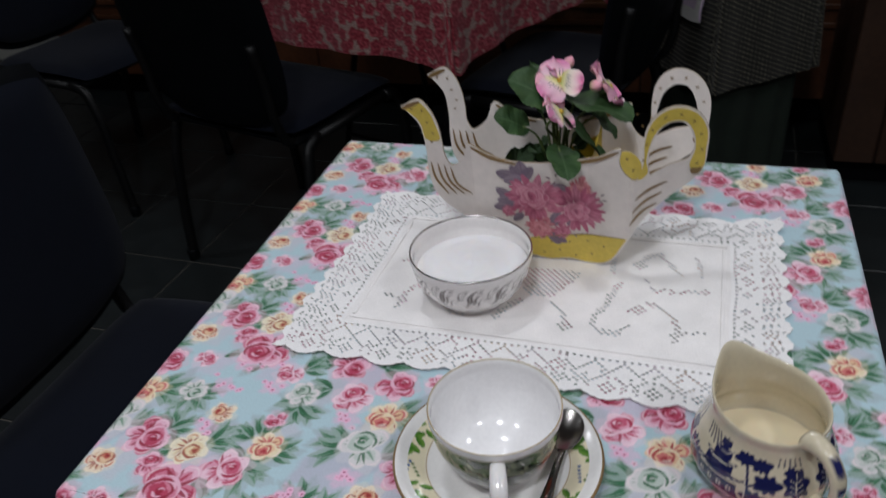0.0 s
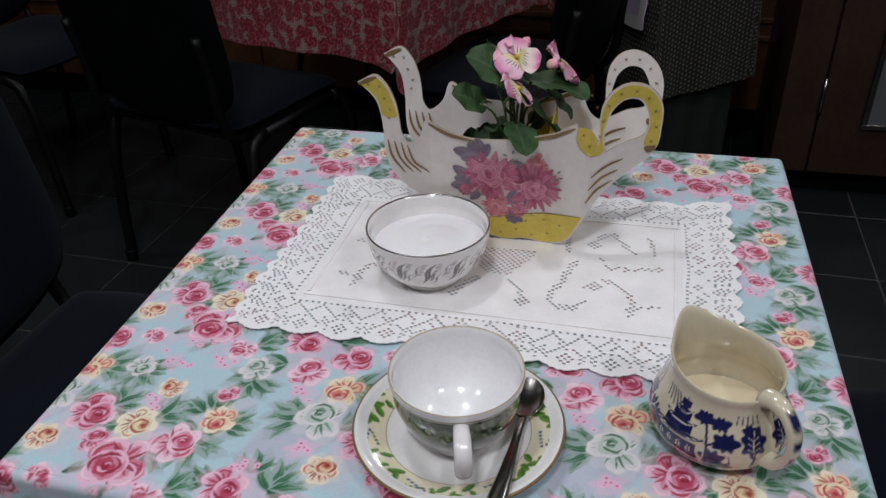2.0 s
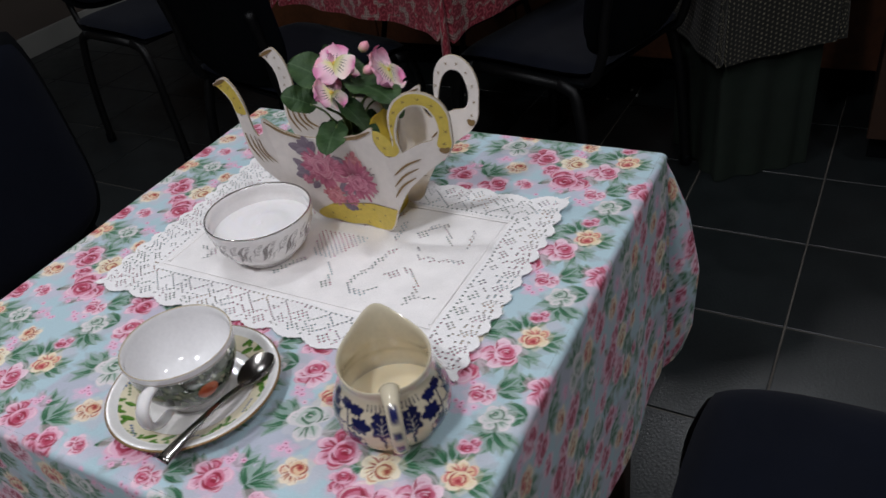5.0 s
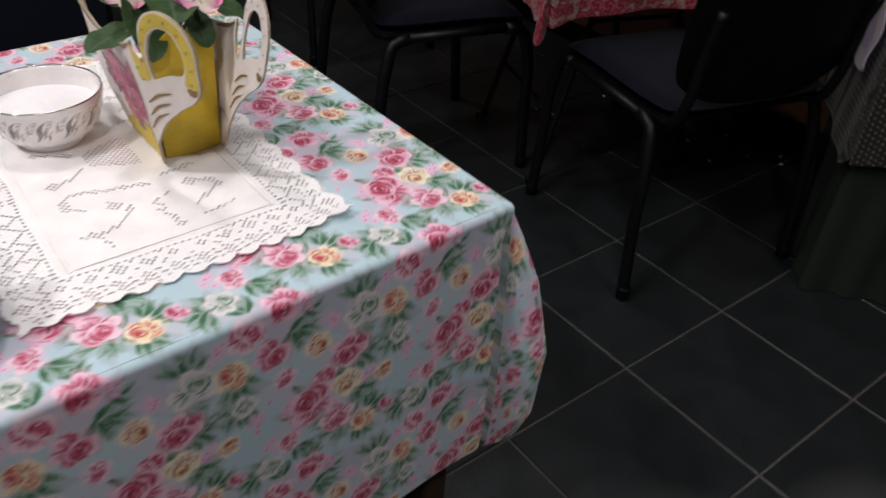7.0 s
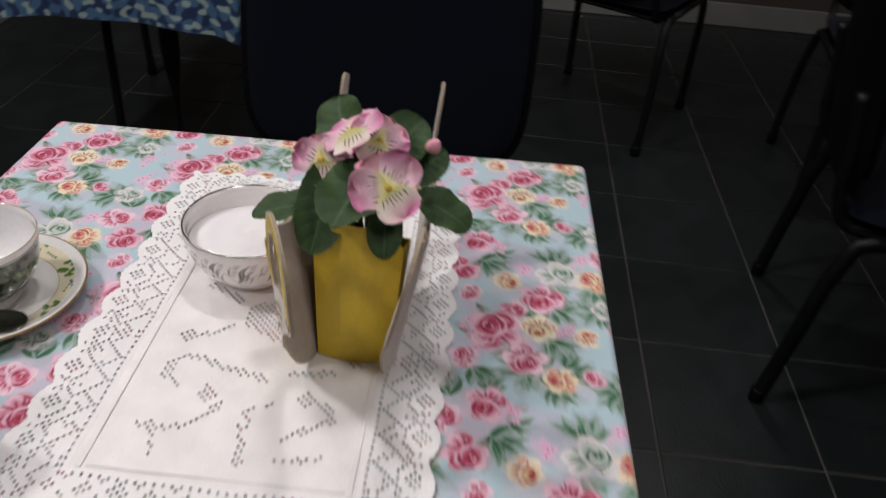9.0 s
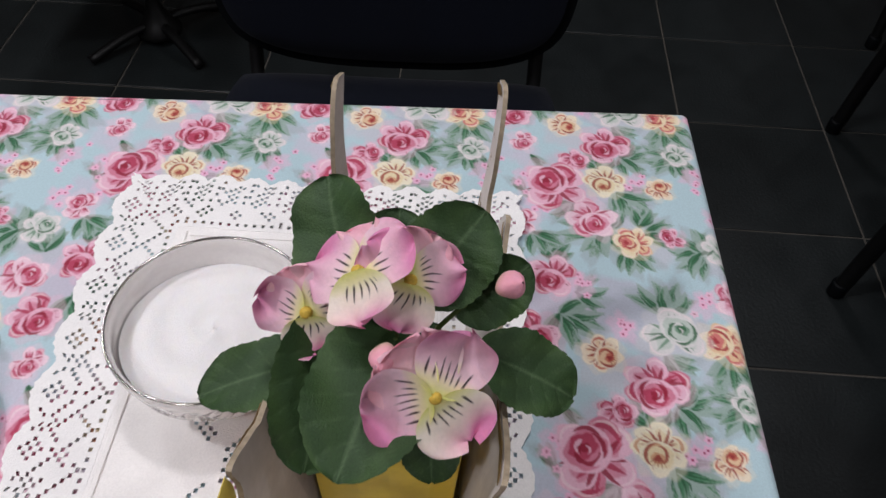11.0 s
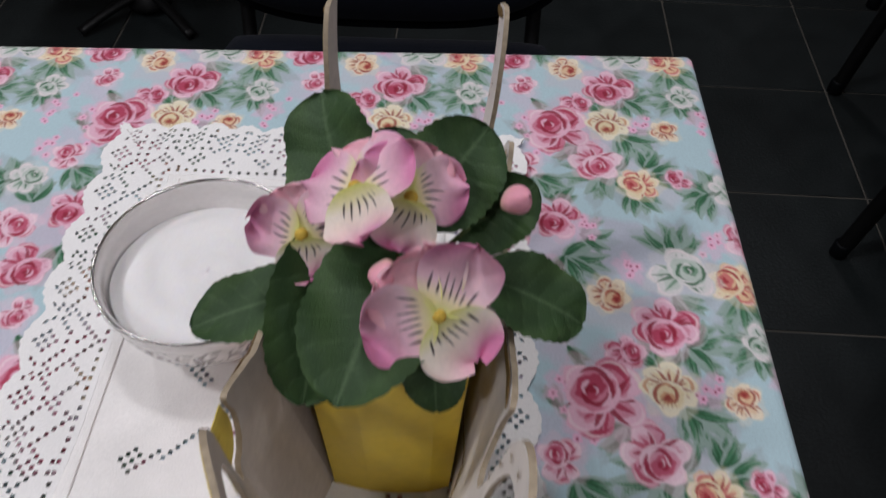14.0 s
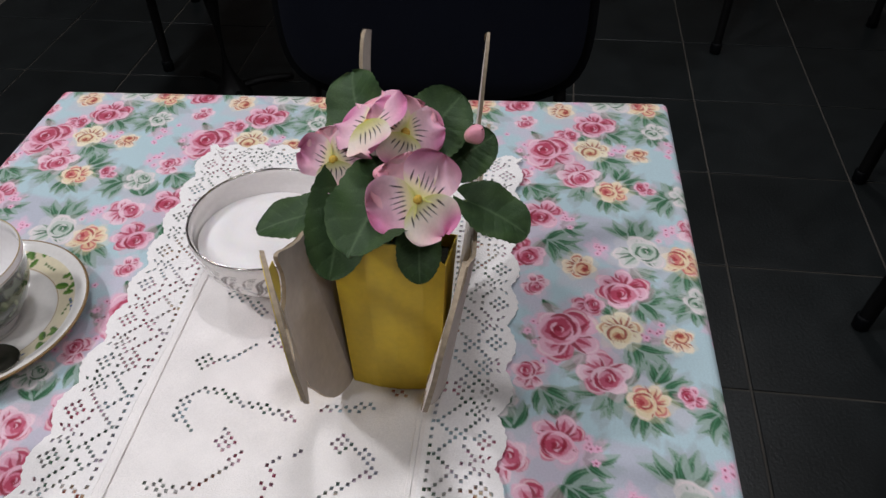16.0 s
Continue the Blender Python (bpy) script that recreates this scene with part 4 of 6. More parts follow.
        lay(outer * np.clip((h * (1 - 0.7 * q) - np.abs(z0 - roof)) / 0.0004, 0, 1) * (q < 1), BLUE)
        lay(outer * (q < 0.55) * np.clip((0.0022 - np.abs(z0 - cz - 0.0030)) / 0.0004, 0, 1), BLUE)
        line([(cs - 0.85 * w, cz + 0.0002), (cs - 0.4 * w, cz - 0.0016), (cs + 0.4 * w, cz - 0.0016), (cs + 0.85 * w, cz + 0.0002)], 0.0004)
    line([(0.0665, 0.0400), (0.0665, 0.0435)], 0.0007, BLUE)
    for k in range(4):
        spot(0.0560 + 0.0070 * k, 0.0185, 0.0019, 0.0026, 0.9, 0.3, CREAM)
        line([(0.0560 + 0.0070 * k, 0.0160), (0.0560 + 0.0070 * k, 0.0200)], 0.0006, BLUE)
    line([(0.047, 0.0140), (0.087, 0.0125)], 0.0007)
    line([(0.049, 0.0115), (0.085, 0.0102)], 0.0004)
    line([(0.047, 0.0140), (0.049, 0.0115)], 0.0004)
    # trees of round clumps beyond the pagoda, and one alone by the handle
    for cs, cz, rs, rz in ((0.083, 0.0385, 0.008, 0.0036), (0.094, 0.0375, 0.008, 0.0036), (0.099, 0.0285, 0.009, 0.0052), (0.092, 0.0180, 0.008, 0.0055), (0.099, 0.0125, 0.006, 0.0040), (0.117, 0.0290, 0.0085, 0.0085), (0.114, 0.0350, 0.005, 0.0035)):
        spot(cs, cz, rs, rz)
    line([(0.088, 0.0150), (0.0875, 0.0260), (0.0855, 0.0350)], 0.0010, BLUE)
    line([(0.0875, 0.0250), (0.094, 0.0290)], 0.0008, BLUE)
    line([(0.0870, 0.0150), (0.0865, 0.0250), (0.0845, 0.0330)], 0.0004)
    line([(0.1170, 0.0130), (0.1180, 0.0190), (0.1165, 0.0230)], 0.0012, BLUE)
    line([(0.1172, 0.0215), (0.1165, 0.0280), (0.1175, 0.0350)], 0.0004)
    for k in range(3):
        line([(0.1167, 0.0240 + 0.003 * k), (0.1210, 0.0262 + 0.003 * k)], 0.0003)
        line([(0.1167, 0.0240 + 0.003 * k), (0.1125, 0.0262 + 0.003 * k)], 0.0003)
    # sprays of willow under the neck
    for k in range(5):
        line([(0.012 + 0.0042 * k, 0.0440), (0.010 + 0.0055 * k, 0.0360 - 0.001 * k)], 0.0010, BLUE, 0.9)
        line([(0.046 + 0.003 * k, 0.0430), (0.048 + 0.0042 * k, 0.0375 - 0.0007 * k)], 0.0008, BLUE, 0.85)
        line([(0.106 + 0.0035 * k, 0.0430), (0.105 + 0.004 * k, 0.0385)], 0.0007, BLUE, 0.8)
    # light leaf marks in the dark
    prng = np.random.RandomState(8)
    for _ in range(46):
        cs, cz, w = prng.uniform(0.0, 0.100), prng.uniform(0.005, 0.0125), prng.uniform(0, 3.1)
        line([(cs, cz), (cs + 0.0018 * math.cos(w), cz + 0.0014 * math.sin(w))], 0.00035, CREAM, 0.6)
    link_mesh("jug_body", v.reshape(-1, 3), grid_faces(m, n, True), M_CHINA_PRINT, t, colors=col.reshape(-1, 3))
    run = smooth_profile([(-0.0395, 0, 0.0512), (-0.0490, 0, 0.0535), (-0.0600, 0, 0.0520), (-0.0705, 0, 0.0435), (-0.0715, 0, 0.0310), (-0.0640, 0, 0.0200), (-0.0505, 0, 0.0150)], 34)
    hv, hf = tube(run, np.concatenate([np.linspace(0.0090, 0.0066, 10), np.full(14, 0.0064), np.linspace(0.0064, 0.0082, 10)]), 16, 0.62)
    hz = np.array(hv)
    hc = np.tile(np.array(srgb(212, 201, 175)), (len(hz), 1))
    msk = (np.clip(np.sin(hz[:, 2] * 520) * 3 + 1.2, 0, 1) * (np.abs(hz[:, 1]) < 0.0042) * (hz[:, 0] < -0.062))[:, None]
    hc = hc * (1 - msk) + np.array(srgb(30, 34, 84)) * msk
    link_mesh("handle", hv, hf, M_CHINA_PRINT, t, "looped handle with blue strokes", colors=hc)
    disc = lathe([(0.0005, 0.0150), (0.02, 0.0150), (0.0468, 0.0150)], 64)
    ob = link_mesh("milk", disc.reshape(-1, 3), grid_faces(3, 64, True), M_MILK, None)
    ob.matrix_basis = t.matrix_basis.copy()
    tagged(ob, "creamy milk inside the small jug", "milk")
    return t


bowl_with_sugar()
teacup()
milk_jug()


# ---- the teapot planter ----
PX, PY = 0.3280, -0.2120
OUTER = [(-145, 163), (-125, 171), (-115, 161), (-109, 148), (-105, 126), (-104, 115), (-98, 105), (-84, 114), (-75, 134), (-59, 125), (-38, 118), (-14, 117),
         (22, 122), (47, 129), (67, 139), (66, 125), (73, 112), (82, 107), (86, 124), (86, 145), (88, 159), (96, 171), (107, 176), (121, 174), (133, 165), (140, 151),
         (141, 131), (138, 109), (134, 103), (112, 85), (91, 64), (78, 41), (55, 4), (40, 0), (20, 3), (0, 0), (-20, 3), (-36, 2), (-58, 20), (-87, 46), (-111, 62), (-120, 78),
         (-123, 98), (-123, 115), (-124, 128), (-128, 145), (-138, 157)]
HOLE = [(93, 111), (91, 127), (93, 141), (98, 154), (107, 161), (118, 160), (126, 149), (129, 134), (126, 125), (109, 119)]


def rounded(run, n=220):
    """The outline, eased through its marks."""
    p = np.array([*run, run[0]], float) / 1000
    return [tuple(q) for q in smooth_profile(p, n)[:-1]]


def slice_up(bm):
    """Cuts across a board, so that it can bow."""
    for x in (*(-0.126 + 0.0105 * k for k in range(8)), *(0.038 + 0.006 * k for k in range(18))):
        bmesh.ops.bisect_plane(bm, geom=[*bm.verts, *bm.edges, *bm.faces], plane_co=(x, 0, 0), plane_no=(1, 0, 0))
    for z in (0.02, 0.045, 0.07, 0.09, 0.11, 0.13, 0.15, 0.17):
        bmesh.ops.bisect_plane(bm, geom=[*bm.verts, *bm.edges, *bm.faces], plane_co=(0, 0, z), plane_no=(0, 0, 1))
    return bm


def warp_board(ob, slope, front):
    """The board leans, and its handle end has sprung out at the heel and inwards at the grip."""
    for v in ob.data.vertices:
        x, z = v.co.x, v.co.z
        if front:
            bow = float(np.interp(x, (0.040, 0.078, 0.107, 0.142), (0.0, -0.011, 0.003, 0.019)))
        else:
            bow = float(np.interp(x, (0.040, 0.078), (0.0, 1.0))) * (-0.017 + 0.09 * z - 0.09 * (x - 0.10))
        belly = float(np.interp(x, (-0.128, -0.108, -0.075, 0.045, 0.075), (0.0, 0.12, 1.0, 1.0, 0.5))) * min(1.0, max(0.0, z / 0.134))
        v.co.y += slope * z + bow + (-0.015 if front else 0.008) * belly
    return ob


def teapot_panel(parent, lean, y, front):
    """One cut-out teapot board with spout and handle, painted yellow at tips and foot."""
    turn = Matrix.Translation((0, y, 0.0))
    slope = -math.tan(math.radians(lean))
    side = -1
    bm = slice_up(flat_shape(rounded(OUTER), 0.0024, [rounded(HOLE, 80)], -0.0012))
    ob = part("panel", bm, M_WHITEWOOD, parent, "white painted teapot cut-out with brown edges")
    ob.data.materials.append(M_BROWN)
    ob.data.materials.append(M_GREYWOOD)
    for p in ob.data.polygons:
        p.material_index = 1 if abs(p.normal.y) < 0.5 else (0 if p.normal.y * side > 0 else 2)
    warp_board(ob, slope, front)
    ob.matrix_basis = turn
    face = -0.0014

    def patch(name, outline, material, label="", lift=0.0, th=0.0004):
        bmp = slice_up(flat_shape(outline, side * th, (), face + side * lift))
        o = part(name, bmp, material, ob, label)
        warp_board(o, slope, front)
        return o

    yellow = M_YELLOW_PAINT if front else M_WHITEWOOD
    if front:
        patch("yellow_spout_tip", rounded([(-143, 161.5), (-126, 168.5), (-117, 160), (-111, 147), (-108, 130), (-121.5, 130), (-126, 146), (-136, 157)], 60), yellow, "yellow spout tip with gold crosses")
        patch("yellow_foot", rounded([(76, 40), (54, 5.5), (40, 1.5), (20, 4.5), (0, 1.5), (-20, 4.5), (-35, 3.5), (-42, 8), (-20, 26), (30, 36)], 80), yellow, "yellow painted foot with gold crosses")
        arc = [(83, 109), (87.5, 124), (87.5, 145), (90, 158), (97, 169), (107, 174), (121, 172), (131.5, 164), (138.5, 151), (139.5, 131), (136.5, 111), (128, 113),
               (130.5, 134), (127.5, 150), (119, 161.5), (107, 162.5), (97, 155), (91.5, 141.5), (89.5, 127), (90.5, 112), (84, 108)]
        patch("yellow_grip", rounded(arc, 140), yellow, "yellow painted handle with gold crosses")
        patch("yellow_heel", rounded([(68, 137), (67, 126), (74, 113), (82, 109), (86, 118), (84, 128), (76, 137)], 50), yellow)
    # gold lines, dots and lip
    def stroke(run, w, name="gold_line"):
        p = smooth_profile(np.array([(x, 0, z) for x, z in run]) / 1000, 14)
        wd = w / 1000 * np.sin(np.linspace(0.25, np.pi - 0.2, 14)) ** 0.7
        d = np.gradient(p, axis=0)
        nrm = np.stack([-d[:, 2], 0 * d[:, 0], d[:, 0]], 1)
        nrm /= np.linalg.norm(nrm, axis=1)[:, None]
        L, R = p + nrm * wd[:, None], p - nrm * wd[:, None]
        run2 = [(q[0], q[2]) for q in L] + [(q[0], q[2]) for q in R[::-1]]
        patch(name, run2, M_GOLDLINE, "", 0.0005, 0.0003)
    for k in range(4):
        stroke([(-119 + 7 * k, 105 - 1 * k), (-116 + 8 * k, 88 - 1 * k), (-103 + 9 * k, 70 + 2 * k)], 1.3)
    for k in range(3):
        stroke([(78 + 2 * k, 58 + 14 * k), (88 + 3 * k, 72 + 12 * k), (101 + 4 * k, 80 + 11 * k)], 1.2)
    stroke([(-73, 131), (-55, 121), (-30, 115)], 2.0, "gold_lip")
    stroke([(20, 119), (45, 126), (65, 136)], 2.0, "gold_lip")
    stroke([(74, 40.5), (30, 36.5), (-18, 26.5)], 0.5)
    stroke([(-144, 161), (-135, 165), (-125, 169)], 2.2, "burnt_tip")
    stroke([(128, 112), (133, 109), (137, 112)], 3.2, "burnt_tip")
    spots = [(133, 117), (136, 131), (134, 147), (127, 160), (116, 168), (103, 167), (93, 157), (89, 143), (87, 128), (79, 119), (73, 130), (-134, 161), (-123, 160), (-119, 148), (-114, 137), (-116, 128)]
    spots += [(-22, 13), (-6, 9), (10, 14), (26, 9), (42, 13), (2, 24), (20, 26), (38, 29), (54, 26)] if front else []
    dots = bmesh.new()
    for sx, sz in spots:
        c = []
        for q in range(8):
            rr, th = (0.0026 if q % 2 == 0 else 0.0006), math.pi / 4 * (q + 1) + 0.3 * math.sin(sx)
            c.append(dots.verts.new((sx / 1000 + rr * math.cos(th), face + side * 0.0007, sz / 1000 + rr * math.sin(th))))
        dots.faces.new(c)
    warp_board(tagged(part("gold_dots", dots, M_GOLDLINE, ob, "small gold painted crosses"), kind="stuff"), slope, front)
    if front:
        warp_board(rose_print(ob, face - 0.0006), slope, front)
    return ob


def rose_print(parent, y):
    """The printed bunch of pink peonies on the front of the teapot: fine petals ring upon ring, mauve leaves round them."""
    n = 280
    xs, zs = np.meshgrid(np.linspace(-0.066, 0.072, n), np.linspace(0.014, 0.126, n))
    col = np.tile(np.array(srgb(226, 218, 212)), (n, n, 1))
    keep = np.zeros((n, n))
    prng = np.random.RandomState(20)

    def lay(m, c):
        nonlocal keep
        col[:] = col * (1 - m[..., None]) + np.array(c) * m[..., None]
        keep = np.maximum(keep, m)

    def petal(px, pz, way, long, wide, tone, alpha=0.95):
        dx, dz = xs - px, zs - pz
        u = (dx * math.cos(way) + dz * math.sin(way)) / long
        w = (-dx * math.sin(way) + dz * math.cos(way)) / wide
        m = np.clip((1 - u**2 - w**2 * (1 + 0.5 * np.clip(u, -1, 1))) * wide / 0.0011, 0, 1)
        lay(m * alpha, tone)
        return m, u, w

    def mix(a, b, k):
        return [p * (1 - k) + q * k for p, q in zip(a, b)]

    # soft blush of the print round the bunch
    glow = np.exp(-(((xs + 0.002) / 0.040) ** 2 + ((zs - 0.070) / 0.036) ** 2) ** 1.3)
    above = np.clip((zs - 0.0315 - 0.152 * xs) / 0.001, 0, 1)
    lay(np.clip(glow * 1.15 - 0.12, 0, 1) * 0.55 * above, srgb(200, 140, 146))
    keep = np.clip((glow * above - 0.74) * 30, 0, 1)
    # grey-mauve leaves, each with a dark rib and side veins
    for cx, cz, way, ln in ((-0.0245, 0.1075, 1.75, 0.0105), (-0.030, 0.1060, 2.3, 0.008), (-0.019, 0.1055, 1.0, 0.008), (-0.040, 0.1020, 2.9, 0.0095), (-0.034, 0.0970, 3.4, 0.0085), (-0.0440, 0.0800, 2.5, 0.0085), (-0.042, 0.0730, 3.4, 0.0085),
                            (-0.046, 0.0640, 3.3, 0.0085), (-0.040, 0.0620, 4.0, 0.0075), (-0.031, 0.0520, 3.9, 0.0065), (0.007, 0.0540, 1.3, 0.0085), (0.0125, 0.0530, 0.5, 0.0070), (0.005, 0.0300, 5.2, 0.0090), (0.010, 0.0285, 5.8, 0.0075), (0.022, 0.0480, 5.2, 0.0060), (0.010, 0.0910, 3.0, 0.0080)):
        ln *= 1.15
        m, u, w = petal(cx, cz, way, ln, 0.62 * ln, mix(srgb(142, 128, 140), srgb(118, 102, 118), prng.uniform(0, 1)))
        lay(m * np.clip(0.3 + 0.9 * w, 0, 1) * 0.45, srgb(100, 82, 108))
        lay(m * np.clip(1 - np.abs(np.sin(7 * (u - 0.8 * np.abs(w)))) / 0.25, 0, 1) * 0.35, srgb(84, 64, 92))
        lay(m * np.clip(1 - np.abs(w) / 0.10, 0, 1) * 0.7, srgb(84, 64, 90))
        lay(m * np.clip(np.hypot(u, w) * 5 - 4.1, 0, 1) * 0.5, srgb(112, 90, 116))
    for cx, cz, way in ((0.002, 0.0950, 2.2), (0.006, 0.0965, 0.7), (0.000, 0.1020, 2.9), (0.008, 0.1060, 1.2), (0.0445, 0.0850, 1.9), (0.0520, 0.0880, 0.8), (0.0500, 0.0800, 5.8), (0.0540, 0.0815, 0.2), (0.030, 0.0440, 5.0), (0.026, 0.0340, 5.2)):
        petal(cx, cz, way, 0.0036, 0.0013, srgb(104, 84, 92), 0.85)
        petal(cx - 0.004 * math.cos(way), cz - 0.004 * math.sin(way), way, 0.003, 0.0004, srgb(120, 100, 96), 0.8)
    # blooms: middle, size, way the heart leans, how rosy, how far the outer petals ray out
    for cx, cz, r, lean, warm, rays in ((0.0325, 0.1035, 0.0040, 1.0, 0.8, 0.2), (0.0300, 0.0910, 0.0110, 4.0, 0.9, 0.3), (-0.0400, 0.0585, 0.0070, 3.4, 0.3, 0.2), (0.0130, 0.0390, 0.0090, 5.4, 0.25, 0.2), (-0.0090, 0.0415, 0.0135, 4.6, 0.8, 0.3),
                                        (0.0270, 0.0670, 0.0235, 5.0, 0.2, 1.0), (-0.0140, 0.0775, 0.0235, 2.5, 0.25, 0.5)):
        r *= 1.17
        dark, mid, light = mix(srgb(116, 30, 74), srgb(150, 52, 70), warm), mix(srgb(168, 74, 114), srgb(188, 90, 102), warm), mix(srgb(212, 140, 166), srgb(226, 166, 166), warm)
        hx, hz = cx + 0.10 * r * math.cos(lean), cz + 0.10 * r * math.sin(lean)
        # outer petals, long and pointed, dark towards the ball
        for ring, cnt in ((0, 20), (1, 17)):
            for q in range(cnt):
                w = 2 * math.pi * (q + 0.3 * prng.randn()) / cnt
                far = (0.74 - 0.14 * ring) * r * prng.uniform(0.88, 1.12)
                long = r * (0.24 + 0.10 * rays)
                m, u, v2 = petal(cx + far * math.cos(w), cz + far * math.sin(w), w, long, (0.135 - 0.025 * rays) * r, mix(mid, light, prng.uniform(0, 0.75)))
                lay(m * np.clip(0.15 - 0.9 * u, 0, 1) * 0.9, dark)
                lay(m * np.clip(1 - np.abs(v2) / 0.25, 0, 1) * 0.4, dark)
        # the ball: broad cupped petals, lapping inwards, light at the rim and dark in the fold
        ball = r * (0.66 - 0.22 * rays)
        d = np.hypot(xs - hx, zs - hz)
        lay(np.clip((ball - d) / 0.0012, 0, 1) * 0.8, mix(dark, mid, 0.55))
        for ring in range(5):
            far = ball * (0.82 - 0.19 * ring)
            cnt = (9, 8, 6, 5, 3)[ring]
            for q in range(cnt):
                w = 2 * math.pi * (q + 0.25 * prng.randn()) / cnt + 0.5 * ring
                size = ball * prng.uniform(0.24, 0.34)
                m, u, v2 = petal(hx + far * math.cos(w), hz + far * math.sin(w), w, size, 1.25 * size, mix(mid, light, prng.uniform(0.1, 0.8)))
                lay(m * np.clip(0.10 - 1.0 * u, 0, 1) * 0.80, dark)
                lay(m * np.clip(1 - np.abs(np.hypot(u, v2) - 0.82) / 0.15, 0, 1) * np.clip(u + 0.3, 0, 1) * 0.6, mix(light, srgb(240, 214, 218), 0.6))
        lay(np.clip((0.14 - d / ball) * 9, 0, 1) * 0.7, dark)
    v = np.stack([xs, 0 * xs + y, zs], -1).reshape(-1, 3)
    f = grid_faces(n, n)
    k = keep.reshape(-1)[f].min(1) > 0.3
    return link_mesh("peony_print", v, f[k], M_WOODPRINT, parent, "printed bunch of pink peonies", colors=col.reshape(-1, 3))


def planter():
    t = thing("teapot_planter", pose(PX, PY, CLOTH - 0.0008), "teapot-shaped white and yellow wooden planter on the doily", "planter")
    teapot_panel(t, 1.5, -0.0330, True)
    teapot_panel(t, -5.8, 0.0305, False)
    # tapered yellow card box held between the panels
    bm = bmesh.new()
    lo = [(-0.036, -0.0305), (0.040, -0.0305), (0.0440, -0.012), (0.0448, 0.002), (0.0435, 0.018), (0.040, 0.0280), (-0.036, 0.0280), (-0.040, 0.0)]
    rows = []
    for z, sx, sy in ((0.0, 1.0, 1.0), (0.04, 0.985, 1.07), (0.09, 0.965, 1.15), (0.128, 0.95, 1.22)):
        cut = (0.55, 0.86, 1.0, 1.0, 1.0, 0.86, 0.55, 0.55)  # the sides are folded lower than the end
        rows.append([bm.verts.new((x * sx, y * (sy if y > 0 else 1 + (sy - 1) * 0.35), z * c + 0.0006)) for (x, y), c in zip(lo, cut)])
    for a, b in zip(rows, rows[1:]):
        for k in range(8):
            bm.faces.new((a[k], a[(k + 1) % 8], b[(k + 1) % 8], b[k]))
    bm.faces.new(rows[0][::-1])
    ob = part("yellow_box", bm, M_YELLOW, t, "folded mustard yellow card box")
    so = ob.modifiers.new("thickness", "SOLIDIFY")
    so.thickness, so.offset = 0.0012, -1
    bm = bmesh.new()
    vs = [bm.verts.new((x * 0.93, y * 1.0, 0.060)) for x, y in lo]
    bm.faces.new(vs)
    part("filling", bm, M_SOIL, t, "dark moss filling")
    return t


planter()


# ---- silk pansies ----
def petal_mesh(name, at, axis, right, length, wide, kind, parent, cup=0.25):
    """One soft petal that leaves the flower's heart at at; axis: its way, right: across it."""
    nu, nv = 60, 90
    U, V = np.meshgrid(np.linspace(0, 1, nu), np.linspace(-1, 1, nv), indexing="ij")
    k = np.where(U < 0.6, (0.6 - U) / 0.62, (U - 0.6) / 0.405)
    half = wide * np.clip(1 - np.clip(k, 0, 1) ** 2.3, 0, 1) ** 0.5 * (1 + 0.03 * np.sin(9 * V + 60 * at[1]) + 0.035 * np.sin(13 * U + 80 * at[1]) * U)
    x = V * half
    y = length * U * (1 + 0.05 * np.sin(5 * V + 70 * at[0]) * (1 - U))
    up = np.cross(right, axis)
    z = cup * length * (1.1 * (U - 0.5) ** 2 - 0.45 * U + 0.35 * V**2 * U) + 0.10 * length * np.sin(3.2 * V + 5 * at[0] * 100) * U**2 + 0.075 * length * np.cos(7 * V + 30 * at[1]) * U**3
    P = np.array(at) + x[..., None] * right + y[..., None] * axis + z[..., None] * up
    pink, white, yel, dark = (np.array(srgb(*c)) for c in ((216, 136, 176), (242, 214, 220), (220, 218, 122), (24, 10, 22)))
    edge = np.clip(U * 1.05 + 0.35 * np.abs(V) * U - 0.25, 0, 1)[..., None]
    edge = np.clip(edge * (1 + 0.35 * np.sin(2.3 * V + 50 * at[0] + 3 * cup))[..., None], 0, 1)
    if kind == "low":
        white = np.array(srgb(240, 229, 214))
        col = white * (1 - edge**2.0) + pink * edge**2.0
    elif kind == "pale":
        pink = np.array(srgb(236, 174, 190))
        col = white * (1 - edge) + pink * edge
    else:
        col = white * (1 - edge**0.9) + pink * edge**0.9
    heart = np.clip(1 - U / 0.34, 0, 1)[..., None]
    col = col * (1 - heart) + yel * heart
    fan = np.abs(((V * 4.6 + 0.3 * np.sin(6 * U + 3 * V + 90 * at[0]) + 0.5) % 1) - 0.5) * 2
    reach = 0.55 - 0.24 * np.abs(V) + 0.07 * np.sin(17 * V + 200 * at[1])
    ray = np.clip((0.52 - 0.62 * U - fan) * 6, 0, 1) * np.clip((U - 0.17) * 14, 0, 1) * np.clip((reach - U) * 12, 0, 1) * (np.abs(V) < 0.66)
    if kind in ("low", "side"):
        col = col * (1 - 0.97 * ray[..., None]) + dark * 0.97 * ray[..., None]
    ob = link_mesh(name, P.reshape(-1, 3), grid_faces(nu, nv), M_PETAL, parent, colors=col.reshape(-1, 3))
    return ob


